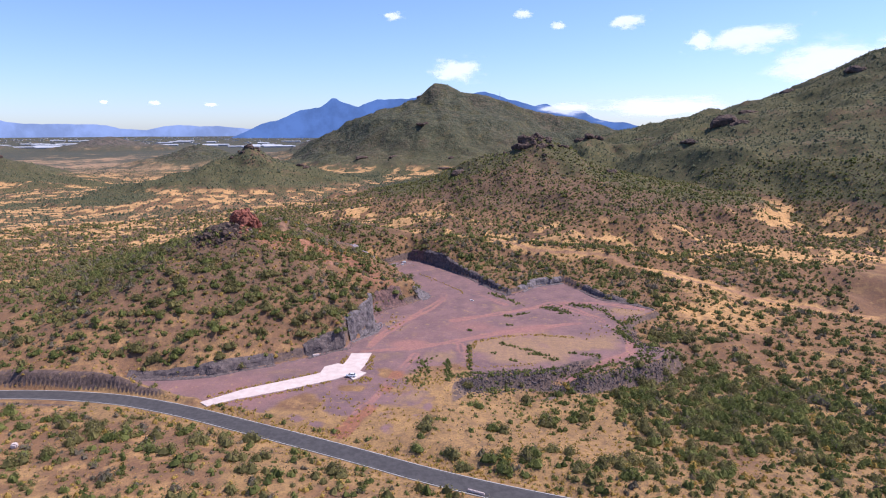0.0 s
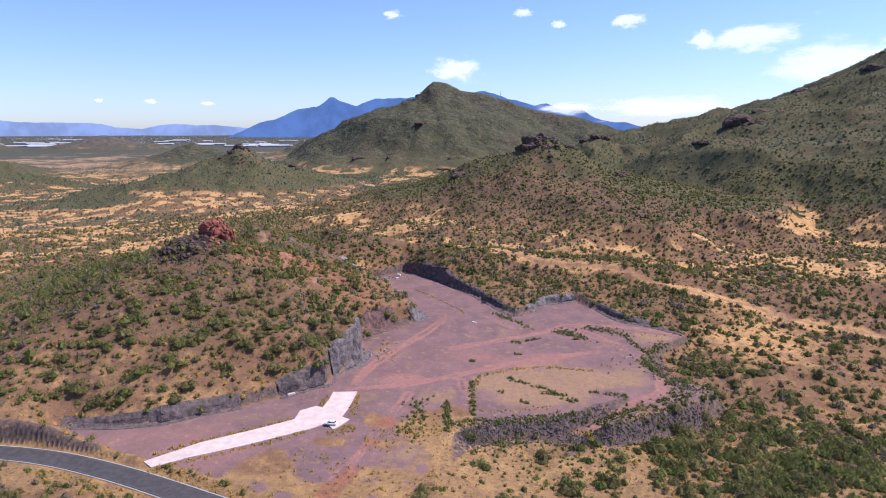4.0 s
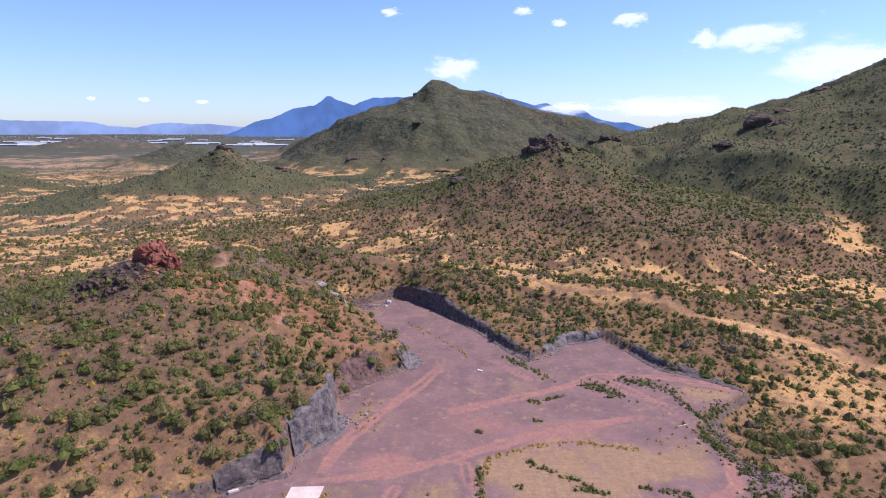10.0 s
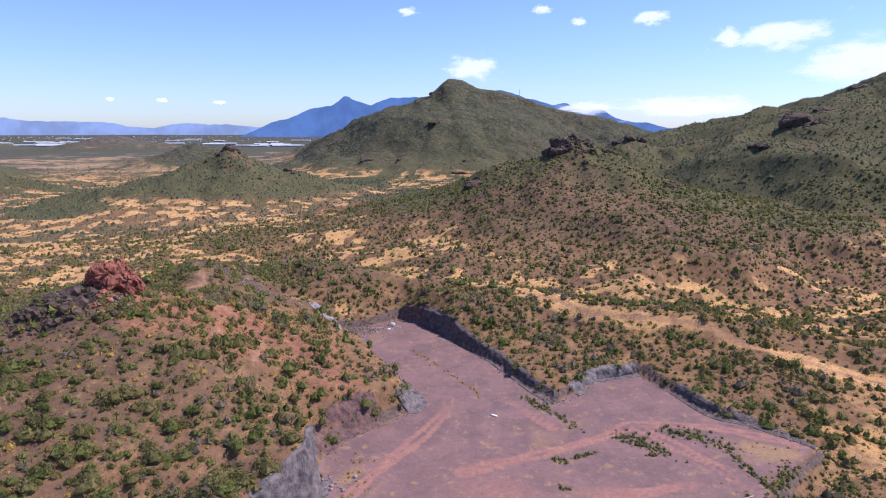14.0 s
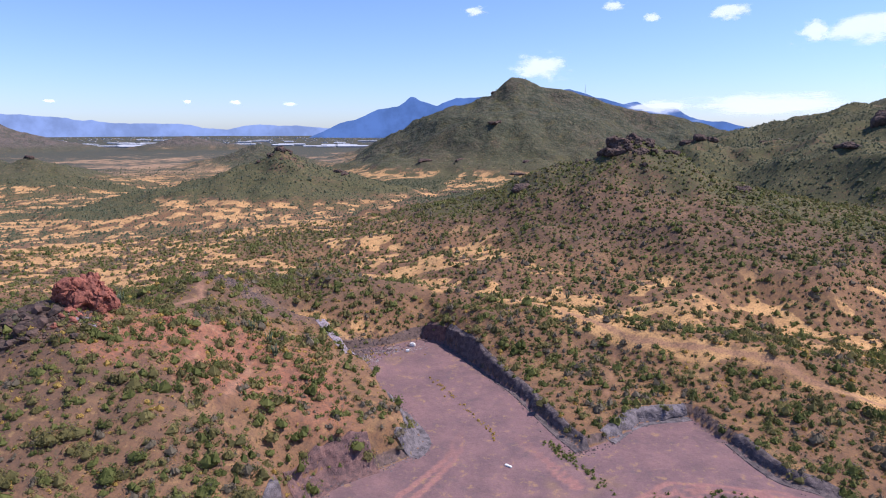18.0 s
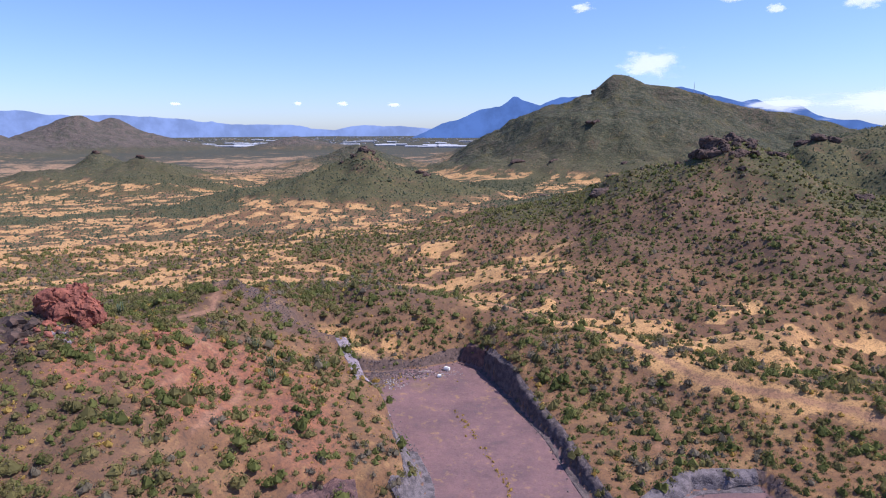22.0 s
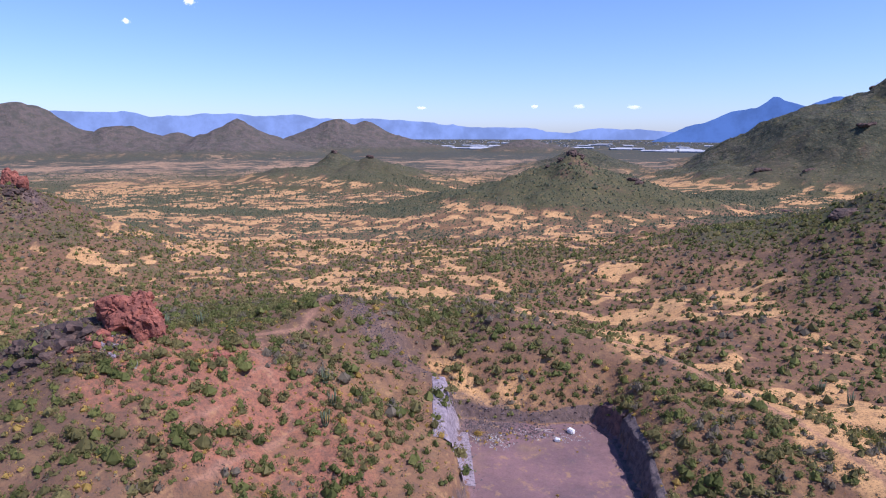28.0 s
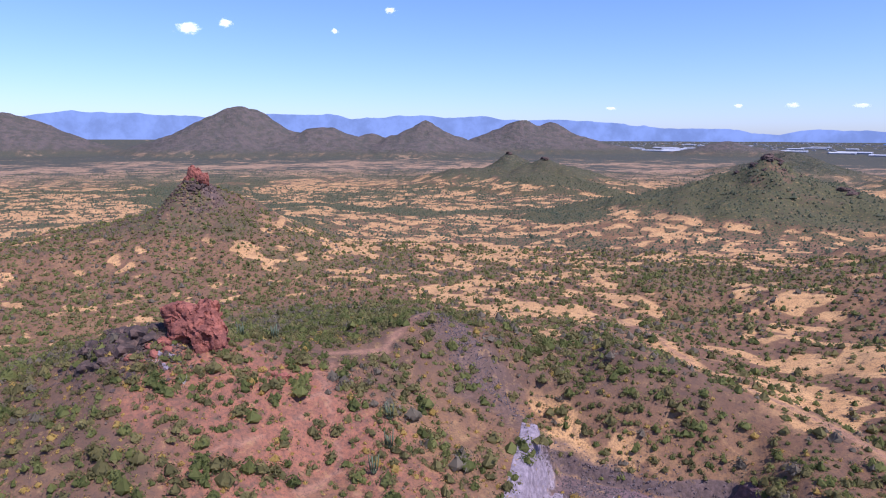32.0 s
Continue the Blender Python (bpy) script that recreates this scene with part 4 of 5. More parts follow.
# ---- outcrops in place ----
tagged(crag, "weathered red rock outcrop on the hill crest", "rock").matrix_world = pose(-111, 359, at_height(-112, 357) + 0.2, 0, 0, 42)
tagged(tip, "red rock tip of a conical hill", "rock").matrix_world = pose(-489, 467, at_height(-489, 467) - 2.5, 0, 0, 20) @ Matrix.Diagonal((1.3, 1.3, 1.3, 1))
heights = terrain(np.array([float(q[0]) for q in SUMMITS]), np.array([float(q[1]) for q in SUMMITS]))
for i, (rock, (x, y, sx, sz), z) in enumerate(zip(crags, SUMMITS, heights)):
    tagged(rock, "dark craggy rocks on a hilltop", "rock", group="summit crags").matrix_world = pose(x, y, z - 0.25 * sz, 0, 0, 37 * i)


# ---- cut faces of the quarry ----
def rock_face(name, pts, mat, label, seed, wide=6.2):
    """A quarried face laid over the land along a stretch of the pad's edge, broken into blocks."""
    line = resample([p[:2] for p in pts], 0.55)
    n = len(line)
    offs = np.concatenate([np.arange(-2.6, 3.6, 0.22), np.arange(3.6, wide, 0.5)])
    c = np.array([(p.x, p.y) for p in line])
    t = np.gradient(c, axis=0)
    t /= np.linalg.norm(t, axis=1)[:, None]
    out = np.stack([-t[:, 1], t[:, 0]], 1)
    gx = c[:, None, 0] + out[:, None, 0] * offs
    gy = c[:, None, 1] + out[:, None, 1] * offs
    Z = terrain(gx.ravel(), gy.ravel()).reshape(gx.shape)
    k, rows = 44, []
    for i in range(n):
        run = np.concatenate([[0], np.cumsum(np.hypot(np.diff(offs), np.diff(Z[i])))])
        at = np.linspace(0, run[-1], k)
        rows.append((np.interp(at, run, offs), np.interp(at, run, Z[i]), at))
    O, Z, A = (np.array([r[q] for r in rows]) for q in range(3))
    s = np.repeat(np.arange(n) * 0.55, k).reshape(n, k)
    steep = np.clip(np.abs(np.gradient(Z, axis=1)) / (np.abs(np.gradient(O, axis=1)) + 0.05) - 0.5, 0, 1)
    wob = s + 1.2 * value_noise(s / 3, Z / 3, seed + 7)
    block = np.floor(value_noise(wob / 2.2, Z / 3.2, seed) * 5) / 5 + 0.45 * np.floor(value_noise(wob / 1.2, Z / 1.6, seed + 1) * 3) / 3 + 0.9 * value_noise(s / 6, Z / 5, seed + 2)
    push = (block * 0.85 - 0.3) * (0.12 + 0.88 * steep)
    edge = step(np.minimum(O - offs[0], offs[-1] - O), 0.0, 0.6)
    gx = (c[:, None, 0] + out[:, None, 0] * (O - push)).ravel()
    gy = (c[:, None, 1] + out[:, None, 1] * (O - push)).ravel()
    gz = (Z - 0.6 + edge * (0.62 + 0.3 * value_noise(s / 0.8, A / 0.8, seed + 4))).ravel()
    i = (np.arange(n - 1)[:, None] * k + np.arange(k - 1)).ravel()
    me = fast_mesh(name, np.stack([gx, gy, gz], 1), np.stack([i, i + 1, i + k + 1, i + k], 1), mat)
    return tagged(new(name, me), label, "rock face", kind="structure")


M_DARK_RED = plain("dark_red_rock", (0.10, 0.065, 0.065), (0.21, 0.12, 0.105), 0.5, 0.9, 0.2, 0.8, 0.3)
M_PALE_ROCK = plain("pale_crushed_rock", (0.20, 0.165, 0.185), (0.34, 0.285, 0.31), 0.8, 0.9, 0.2, 0.8, 0.2)
for a, b, mat, label in ((0, 5, M_BASALT, "low dark basalt cutting"), (5, 8, M_BASALT, "dark basalt cutting with a hollow"), (8, 12, M_GREY_ROCK, "grey columnar rock buttress"), (12, 15, M_DARK_RED, "reddish quarried rock face"),
                         (15, 18, M_GREY_ROCK, "grey quarried rock face"), (18, 20, M_PALE_ROCK, "pale crushed rock slope"), (22, 24, M_DARK_RED, "dark red quarry back wall"),
                         (23, 28, M_BASALT, "shaded dark quarry wall"), (28, 31, M_GREY_ROCK, "low grey quarried face"), (31, 35, M_BASALT, "low dark quarried face")):
    rock_face("rock_face", PIT_EDGE[a:b], mat, label, a + 5, 10.0 if mat is M_PALE_ROCK else 7.0 if a in (12, 15) else 4.6)


# ---- distance: ranges in haze blue ----
def far_range(name, peaks, r, seed, mat, label):
    """A far mountain range round the horizon: its crest as bearings and heights in degrees."""
    az = np.linspace(-125, 80, 1600)
    el = np.interp(az, *zip(*peaks)) + fbm(az, az * 0, 1.1, 5, seed) * 0.13
    verts, rows = [], 5
    for k in range(rows + 1):
        u = k / rows
        e = -1.4 + (el + 1.4) * u
        rr = np.full(len(az), r - 30 * (1 - u))
        a = np.radians(az)
        verts.append(np.stack([CENTRE[0] + rr * np.sin(a), CENTRE[1] + rr * np.cos(a), CENTRE[2] + rr * np.tan(np.radians(e))], 1))
    n = len(az)
    i = (np.arange(rows)[:, None] * n + np.arange(n - 1)).ravel()
    me = fast_mesh(name, np.concatenate(verts), np.stack([i, i + 1, i + n + 1, i + n], 1), mat, True)
    return tagged(new(name, me), label, "mountains", kind="structure")


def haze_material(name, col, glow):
    # haze painted as glowing blue; the tone noise stands in for shaded gullies
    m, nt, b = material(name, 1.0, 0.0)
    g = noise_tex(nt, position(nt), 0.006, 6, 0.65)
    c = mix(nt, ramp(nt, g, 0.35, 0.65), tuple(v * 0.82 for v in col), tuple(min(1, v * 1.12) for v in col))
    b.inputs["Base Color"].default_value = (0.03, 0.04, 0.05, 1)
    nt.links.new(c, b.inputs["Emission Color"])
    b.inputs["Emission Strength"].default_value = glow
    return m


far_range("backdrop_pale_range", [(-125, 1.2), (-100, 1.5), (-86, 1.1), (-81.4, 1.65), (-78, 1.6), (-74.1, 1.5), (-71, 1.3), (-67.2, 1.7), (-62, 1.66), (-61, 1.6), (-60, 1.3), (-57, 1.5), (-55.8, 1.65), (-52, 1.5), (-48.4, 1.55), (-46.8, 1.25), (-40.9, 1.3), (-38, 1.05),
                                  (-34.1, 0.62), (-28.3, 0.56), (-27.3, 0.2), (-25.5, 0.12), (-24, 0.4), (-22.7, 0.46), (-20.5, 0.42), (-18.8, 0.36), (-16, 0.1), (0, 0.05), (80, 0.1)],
          4752, 5, haze_material("pale_blue_haze", (0.215, 0.305, 0.57), 1.0), "mountain range in pale blue haze on the horizon")
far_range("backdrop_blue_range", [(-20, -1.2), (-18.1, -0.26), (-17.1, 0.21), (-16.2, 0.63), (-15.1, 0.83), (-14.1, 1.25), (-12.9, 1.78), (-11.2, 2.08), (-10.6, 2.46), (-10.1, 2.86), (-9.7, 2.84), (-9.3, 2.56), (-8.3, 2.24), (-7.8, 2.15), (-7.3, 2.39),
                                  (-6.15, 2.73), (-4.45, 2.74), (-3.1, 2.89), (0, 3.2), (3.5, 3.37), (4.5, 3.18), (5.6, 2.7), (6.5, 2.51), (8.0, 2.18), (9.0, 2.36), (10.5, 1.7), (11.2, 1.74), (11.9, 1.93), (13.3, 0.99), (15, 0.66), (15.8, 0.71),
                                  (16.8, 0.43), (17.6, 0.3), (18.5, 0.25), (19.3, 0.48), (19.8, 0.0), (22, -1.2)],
          4690, 8, haze_material("blue_haze", (0.08, 0.16, 0.40), 1.0), "jagged mountain range in blue haze far behind the hills")


# ---- clouds ----
def cloud_material():
    m, nt, b = material("cloud", 1.0, 0.0)
    o = nt.nodes.new("ShaderNodeTexCoord").outputs["Object"]
    rnd = nt.nodes.new("ShaderNodeObjectInfo").outputs["Random"]
    shift = nt.nodes.new("ShaderNodeVectorMath")
    shift.operation = 'ADD'
    nt.links.new(o, shift.inputs[0])
    comb = nt.nodes.new("ShaderNodeCombineXYZ")
    nt.links.new(calc(nt, 'MULTIPLY', rnd, 1.0), comb.inputs[0])
    far_off = nt.nodes.new("ShaderNodeVectorMath")
    far_off.operation = 'SCALE'
    far_off.inputs[3].default_value = 37.0
    nt.links.new(comb.outputs[0], far_off.inputs[0])
    nt.links.new(far_off.outputs[0], shift.inputs[1])
    puff = noise_tex(nt, shift.outputs[0], 1.9, 7, 0.6)
    length = nt.nodes.new("ShaderNodeVectorMath")
    length.operation = 'LENGTH'
    nt.links.new(o, length.inputs[0])
    body = ramp(nt, length.outputs["Value"], 1.0, 0.1)
    a = ramp(nt, calc(nt, 'SUBTRACT', calc(nt, 'MULTIPLY', puff, 0.95), calc(nt, 'SUBTRACT', 0.5, calc(nt, 'MULTIPLY', body, 0.5))), 0.06, 0.42)
    nt.links.new(calc(nt, 'MULTIPLY', a, 0.78), b.inputs["Alpha"])
    b.inputs["Base Color"].default_value = (0.8, 0.8, 0.8, 1)
    # the cloud's sunlit white is put in as a glow of its own
    b.inputs["Emission Color"].default_value = (0.93, 0.96, 1.0, 1)
    b.inputs["Emission Strength"].default_value = 0.75
    return m


M_CLOUD = cloud_material()


def cloud(az, el, wide, tall, dist=4550):
    bm = bmesh.new()
    bmesh.ops.create_grid(bm, x_segments=8, y_segments=8, size=1)
    for v in bm.verts:
        v.co.z = -0.15 * v.co.length_squared
    ob = part("backdrop_cloud", bm, M_CLOUD, None, "small white fair-weather cloud", True)
    a, e = radians(az), radians(el)
    eye = Vector((CENTRE[0] + dist * math.sin(a) * math.cos(e), CENTRE[1] + dist * math.cos(a) * math.cos(e), CENTRE[2] + dist * math.sin(e)))
    turn = (Vector(CENTRE) - eye).to_track_quat('Z', 'Y').to_matrix().to_4x4()
    ob.matrix_world = Matrix.Translation(eye) @ turn @ Matrix.Diagonal((dist * math.tan(radians(wide)) / 2, dist * math.tan(radians(tall)) / 2, 30, 1))
    ob.visible_shadow = False
    return tagged(ob, category="cloud", kind="structure")


for c in [(1.0, 5.3, 6.5, 3.0), (15.6, 9.0, 4.0, 1.8), (21.6, 7.2, 3.2, 2.2), (25.3, 7.2, 9.0, 3.4), (31.5, 5.0, 14, 5), (38, 6.0, 12, 4.5), (6.8, 9.9, 2.3, 1.1), (9.9, 8.9, 1.9, 1.0), (-4.6, 9.8, 2.4, 1.0),
          (19, 2.0, 16, 2.6), (11, 1.9, 9, 1.6), (-72.6, 8.2, 2.4, 1.4), (-69.8, 8.7, 1.4, 1.0), (-56.5, 10.1, 1.3, 0.8), (-61.1, 8.4, 0.9, 0.6), (-28.4, 2.3, 1.0, 0.5), (-24.7, 2.3, 1.3, 0.6), (-38, 2.2, 1.1, 0.4), (-20.3, 2.2, 1.6, 0.5)]:
    cloud(*c)


# ---- industrial sheds and a town on the far plain ----
M_MAST = plain("mast_steel", (0.4, 0.4, 0.42), (0.3, 0.3, 0.32), 1.0, 0.5, 0.4)
M_SHED_ROOF = plain("pale_metal_roof", (0.52, 0.53, 0.55), (0.40, 0.42, 0.45), 0.02, 0.5, 0.4)
M_SHED_WALL = plain("grey_shed_wall", (0.30, 0.32, 0.36), (0.24, 0.26, 0.30), 0.02, 0.7, 0.3)
M_TOWN = plain("pale_town_walls", (0.46, 0.45, 0.45), (0.32, 0.32, 0.33), 0.02, 0.9)
rs = random.Random(77)
for cx, cy, spread, count in ((-2380, 3900, 190, 6), (-1500, 4350, 330, 8), (-1120, 4080, 240, 6), (-2750, 4520, 260, 6), (-1650, 5600, 500, 6), (-3200, 6300, 700, 5)):
    for _ in range(count):
        tx, ty = cx + rs.gauss(0, spread), cy + rs.gauss(0, spread * 0.5)
        px, py, pz = (float(v) for v in draw_in(np.array([tx]), np.array([ty]), terrain(np.array([tx]), np.array([ty]))))
        k = math.hypot(px - CENTRE[0], py - CENTRE[1]) / math.hypot(tx - CENTRE[0], ty - CENTRE[1])
        L, W, H = rs.uniform(70, 190) * k, rs.uniform(40, 80) * k, rs.uniform(6, 9) * k
        shed = new("industrial_shed")
        part("wall_shell", box(bmesh.new(), (L, W, H), (0, 0, H / 2 - 1)), M_SHED_WALL, shed)
        bm = bmesh.new()
        lo = [bm.verts.new((sx * (L / 2 + 1), sy * (W / 2 + 1), H - 1)) for sx, sy in ((-1, -1), (1, -1), (1, 1), (-1, 1))]
        r0, r1 = bm.verts.new((-L / 2 - 1, 0, H + W * 0.05)), bm.verts.new((L / 2 + 1, 0, H + W * 0.05))
        for f in ((lo[0], lo[1], r1, r0), (lo[2], lo[3], r0, r1), (lo[1], lo[2], r1), (lo[3], lo[0], r0), (lo[3], lo[2], lo[1], lo[0])):
            bm.faces.new(f)
        part("roof", bm, M_SHED_ROOF, shed)
        shed.matrix_world = pose(px, py, pz, 0, 0, rs.gauss(12, 8))
        tagged(shed, "long low industrial shed with pale metal roof", "warehouse", "industrial sheds")
verts, faces = [], []
for _ in range(420):
    a, r = radians(rs.uniform(-42, -3)), rs.uniform(5200, 11000)
    tx, ty = CENTRE[0] + r * math.sin(a), CENTRE[1] + r * math.cos(a)
    px, py, pz = (float(v) for v in draw_in(np.array([tx]), np.array([ty]), np.array([0.0])))
    k = math.hypot(px - CENTRE[0], py - CENTRE[1]) / r
    w, d, hh = rs.uniform(15, 60) * k, rs.uniform(10, 25) * k, rs.uniform(2, 4.5) * k
    n = len(verts)
    verts += [(px + sx * w / 2, py + sy * d / 2, pz + sz) for sz in (-1, hh) for sx, sy in ((-1, -1), (1, -1), (1, 1), (-1, 1))]
    faces += [(n + i, n + (i + 1) % 4, n + 4 + (i + 1) % 4, n + 4 + i) for i in range(4)] + [(n + 4, n + 5, n + 6, n + 7)]
tagged(new("far_town", fast_mesh("far_town", np.array(verts), np.array(faces), M_TOWN)), "pale houses of a far town", "town", kind="stuff")


# ---- loose rocks ----
def stone_mesh(seed, mat, rough=0.3):
    bm = bmesh.new()
    bmesh.ops.create_icosphere(bm, subdivisions=2, radius=1)
    off = Vector((seed * 5.1, seed * 2.3, seed))
    for v in bm.verts:
        d = v.co.normalized()
        v.co = Vector((d.x, d.y * 0.85, d.z * 0.72)) * (1 + noise.fractal(d * 1.4 + off, 1.0, 2.0, 3) * rough + (noise.cell(d * 2 + off) - 0.5) * 0.25)
    me = bpy.data.meshes.new("boulder")
    bm.to_mesh(me)
    bm.free()
    me.materials.append(mat)
    return me


forms = {k: [stone_mesh(i + 10 * j, m) for i in range(5)] for j, (k, m) in enumerate((("dark", M_CRAG), ("red", M_RED_ROCK), ("pale", M_PALE_ROCK)))}
SPOTS = [("dark", -123, 345, 11, 74, 0.9, 3.2, "dark boulder on the stony hill crest"), ("dark", -118, 352, 14, 30, 0.5, 1.6, "dark boulder on the stony hill crest"), ("red", -110, 351, 7, 10, 0.6, 1.8, "red boulder fallen from the outcrop"),
         ("red", -93.6, 373.5, 1.6, 5, 0.8, 2.0, "small red boulder among shrubs"), ("pale", -106, 350, 4, 9, 0.4, 1.1, "pale broken rock below the outcrop"), ("pale", -31, 317, 3, 22, 0.3, 0.9, "pale rubble at the foot of the rock face"),
         ("dark", -489, 462, 14, 26, 1.0, 3.2, "dark boulder on a conical hill"), ("dark", 98, 704, 22, 40, 1.2, 4.0, "dark boulder on the rocky hilltop"), ("dark", -290, 984, 24, 26, 1.5, 4.0, "dark boulder on the rocky hilltop")]
for k, cx, cy, spread, count, s0, s1, label in SPOTS:
    spots = np.array([(cx + rs.gauss(0, spread * 0.6), cy + rs.gauss(0, spread * 0.6)) for _ in range(count)])
    for (px, py), pz in zip(spots, terrain(spots[:, 0], spots[:, 1])):
        sc = rs.uniform(s0, s1)
        ob = new("boulder", rs.choice(forms[k]))
        ob.matrix_world = pose(px, py, pz + 0.15 * sc, rs.uniform(-20, 20), rs.uniform(-20, 20), rs.uniform(0, 360)) @ Matrix.Diagonal((sc, sc, sc, 1))
        tagged(ob, label, "boulder", "boulders")


def strew_stones(name, line, n, wide, s0, s1, mat, label, seed):
    """Small stones too many to count, strewn along a line."""
    r = np.random.default_rng(seed)
    px, py = strip_of(line, n, wide, r)
    pz = terrain(px, py)
    base = np.array([(0, 0, 0.7), (0.9, 0, 0), (0, 0.8, 0.05), (-0.85, 0.1, 0), (0.1, -0.9, 0), (0, 0, -0.5)])
    idx = np.array([(0, 1, 2), (0, 2, 3), (0, 3, 4), (0, 4, 1), (5, 2, 1), (5, 3, 2), (5, 4, 3), (5, 1, 4)])
    v = base + r.normal(0, 0.16, (n, 6, 3))
    t = r.uniform(0, 6.28, n)
    c, s_ = np.cos(t)[:, None], np.sin(t)[:, None]
    v = np.stack([v[:, :, 0] * c - v[:, :, 1] * s_, v[:, :, 0] * s_ + v[:, :, 1] * c, v[:, :, 2]], 2) * r.uniform(s0, s1, (n, 1, 1)) + np.stack([px, py, pz], 1)[:, None, :]
    f = (idx[None] + 6 * np.arange(n)[:, None, None]).reshape(-1, 3)
    return tagged(new(name, fast_mesh(name, v.reshape(-1, 3), f, mat)), label, "stones", kind="stuff")


foot = [p[:2] for p in PIT_EDGE]
strew_stones("rubble", foot[0:12], 900, 1.3, 0.1, 0.45, M_GREY_ROCK, "grey rubble at the foot of the cutting", 61)
strew_stones("rubble", foot[12:20], 700, 1.5, 0.1, 0.5, M_GREY_ROCK, "grey rubble below the quarry face", 62)
strew_stones("rubble", foot[20:35], 1400, 1.4, 0.1, 0.5, M_BASALT, "dark rubble along the quarry walls", 63)
strew_stones("fill_stones", [(6, 241), (38, 249), (56, 246), (76, 254), (95, 264)], 1900, 2.4, 0.2, 0.7, M_BASALT, "dark stones on the fill slope", 64)
strew_stones("fill_stones", [(8, 243), (24, 251), (46, 255), (60, 262)], 900, 1.5, 0.2, 0.6, M_BASALT, "dark stones on the bank beside the ramp", 71)
strew_stones("fill_stones", [(95, 278), (92, 292), (95, 312)], 600, 2.2, 0.2, 0.7, M_BASALT, "dark stones on the fill slope", 65)
strew_stones("talus", [(-106, 434), (-77, 431), (-52, 438), (-38, 448)], 3000, 4.2, 0.12, 0.5, M_BASALT, "dark grey broken rock spilled down the slope", 70)
strew_stones("crest_stones", [(-126, 343), (-114, 350)], 1500, 6.5, 0.25, 1.0, M_CRAG, "dark broken stones on the hill crest", 68)
strew_stones("crest_stones", [(-489, 467), (-478, 462)], 700, 11, 0.4, 1.6, M_CRAG, "dark broken stones on a conical hill", 69)
strew_stones("rubbish", [(-53, 424), (-47, 434), (-40, 432)], 260, 2.2, 0.1, 0.4, M_RUBBISH, "pale rubbish dumped on the pad", 66)
strew_stones("rubbish", [(-42, 442), (-28, 446), (-24, 452)], 160, 1.8, 0.1, 0.35, M_RUBBISH, "pale rubbish dumped on the pad", 67)


# ---- cacti ----
M_CACTUS = plain("cactus_skin", (0.07, 0.10, 0.055), (0.13, 0.16, 0.09), 3.0, 0.7, 0.3)


def cactus(seed):
    r = random.Random(seed)
    root = new("organ_pipe_cactus")
    for i in range(9):
        a, o = i * 2.4, 0.18 + 0.13 * i ** 0.5
        bm = bmesh.new()
        ht = r.uniform(2.6, 4.6)
        base, mid_, tip = (0.2 * math.cos(a), 0.2 * math.sin(a), -0.1), (o * 1.6 * math.cos(a), o * 1.6 * math.sin(a), 0.9), (o * 2.2 * math.cos(a), o * 2.2 * math.sin(a), ht)
        rod(bm, base, mid_, 0.12, 0.15, 8)
        rod(bm, mid_, tip, 0.15, 0.11, 8)
        bmesh.ops.create_icosphere(bm, subdivisions=1, radius=0.12, matrix=Matrix.Translation(tip))
        part("stem", bm, M_CACTUS, root, "", True)
    return tagged(root, "tall many-stemmed green cactus on dry ground", "cactus", "cacti")


first = cactus(4)
for i, (px, py) in enumerate([(32.6, 501), (41, 495), (-119, 373), (-74, 393), (-61, 381), (-114, 381), (60, 512), (-66, 388)]):
    m = pose(px, py, at_height(px, py), 0, 0, 50 * i)
    if i == 0:
        first.matrix_basis = m
    else:
        copy_thing(first, m)


# ---- the parked car ----
M_GLASS = plain("dark_car_glass", (0.03, 0.035, 0.045), (0.045, 0.05, 0.06), 2.0, 0.08, 0.6)
M_TYRE = plain("tyre_rubber", (0.03, 0.03, 0.03), (0.05, 0.05, 0.05), 5.0)
M_RIM = plain("wheel_metal", (0.5, 0.5, 0.52), (0.4, 0.4, 0.42), 5.0, 0.35, 0.5, metal=0.8)
M_CAR = plain("white_car_paint", (0.80, 0.81, 0.82), (0.74, 0.75, 0.77), 1.0, 0.25, 0.6)
M_LAMP = plain("red_lamp", (0.45, 0.03, 0.03), (0.35, 0.02, 0.02), 4.0, 0.2, 0.5)
M_HEADLAMP = plain("clear_lamp", (0.7, 0.72, 0.75), (0.6, 0.62, 0.65), 4.0, 0.15, 0.5)


def loft(bm, sections):
    """Joins closed rings of equally many points."""
    rings = [[bm.verts.new(p) for p in s] for s in sections]
    for a, b in zip(rings, rings[1:]):
        for i in range(len(a)):
            bm.faces.new((a[i], a[(i + 1) % len(a)], b[(i + 1) % len(b)], b[i]))
    bm.faces.new(rings[0][::-1])
    bm.faces.new(rings[-1])
    return bm


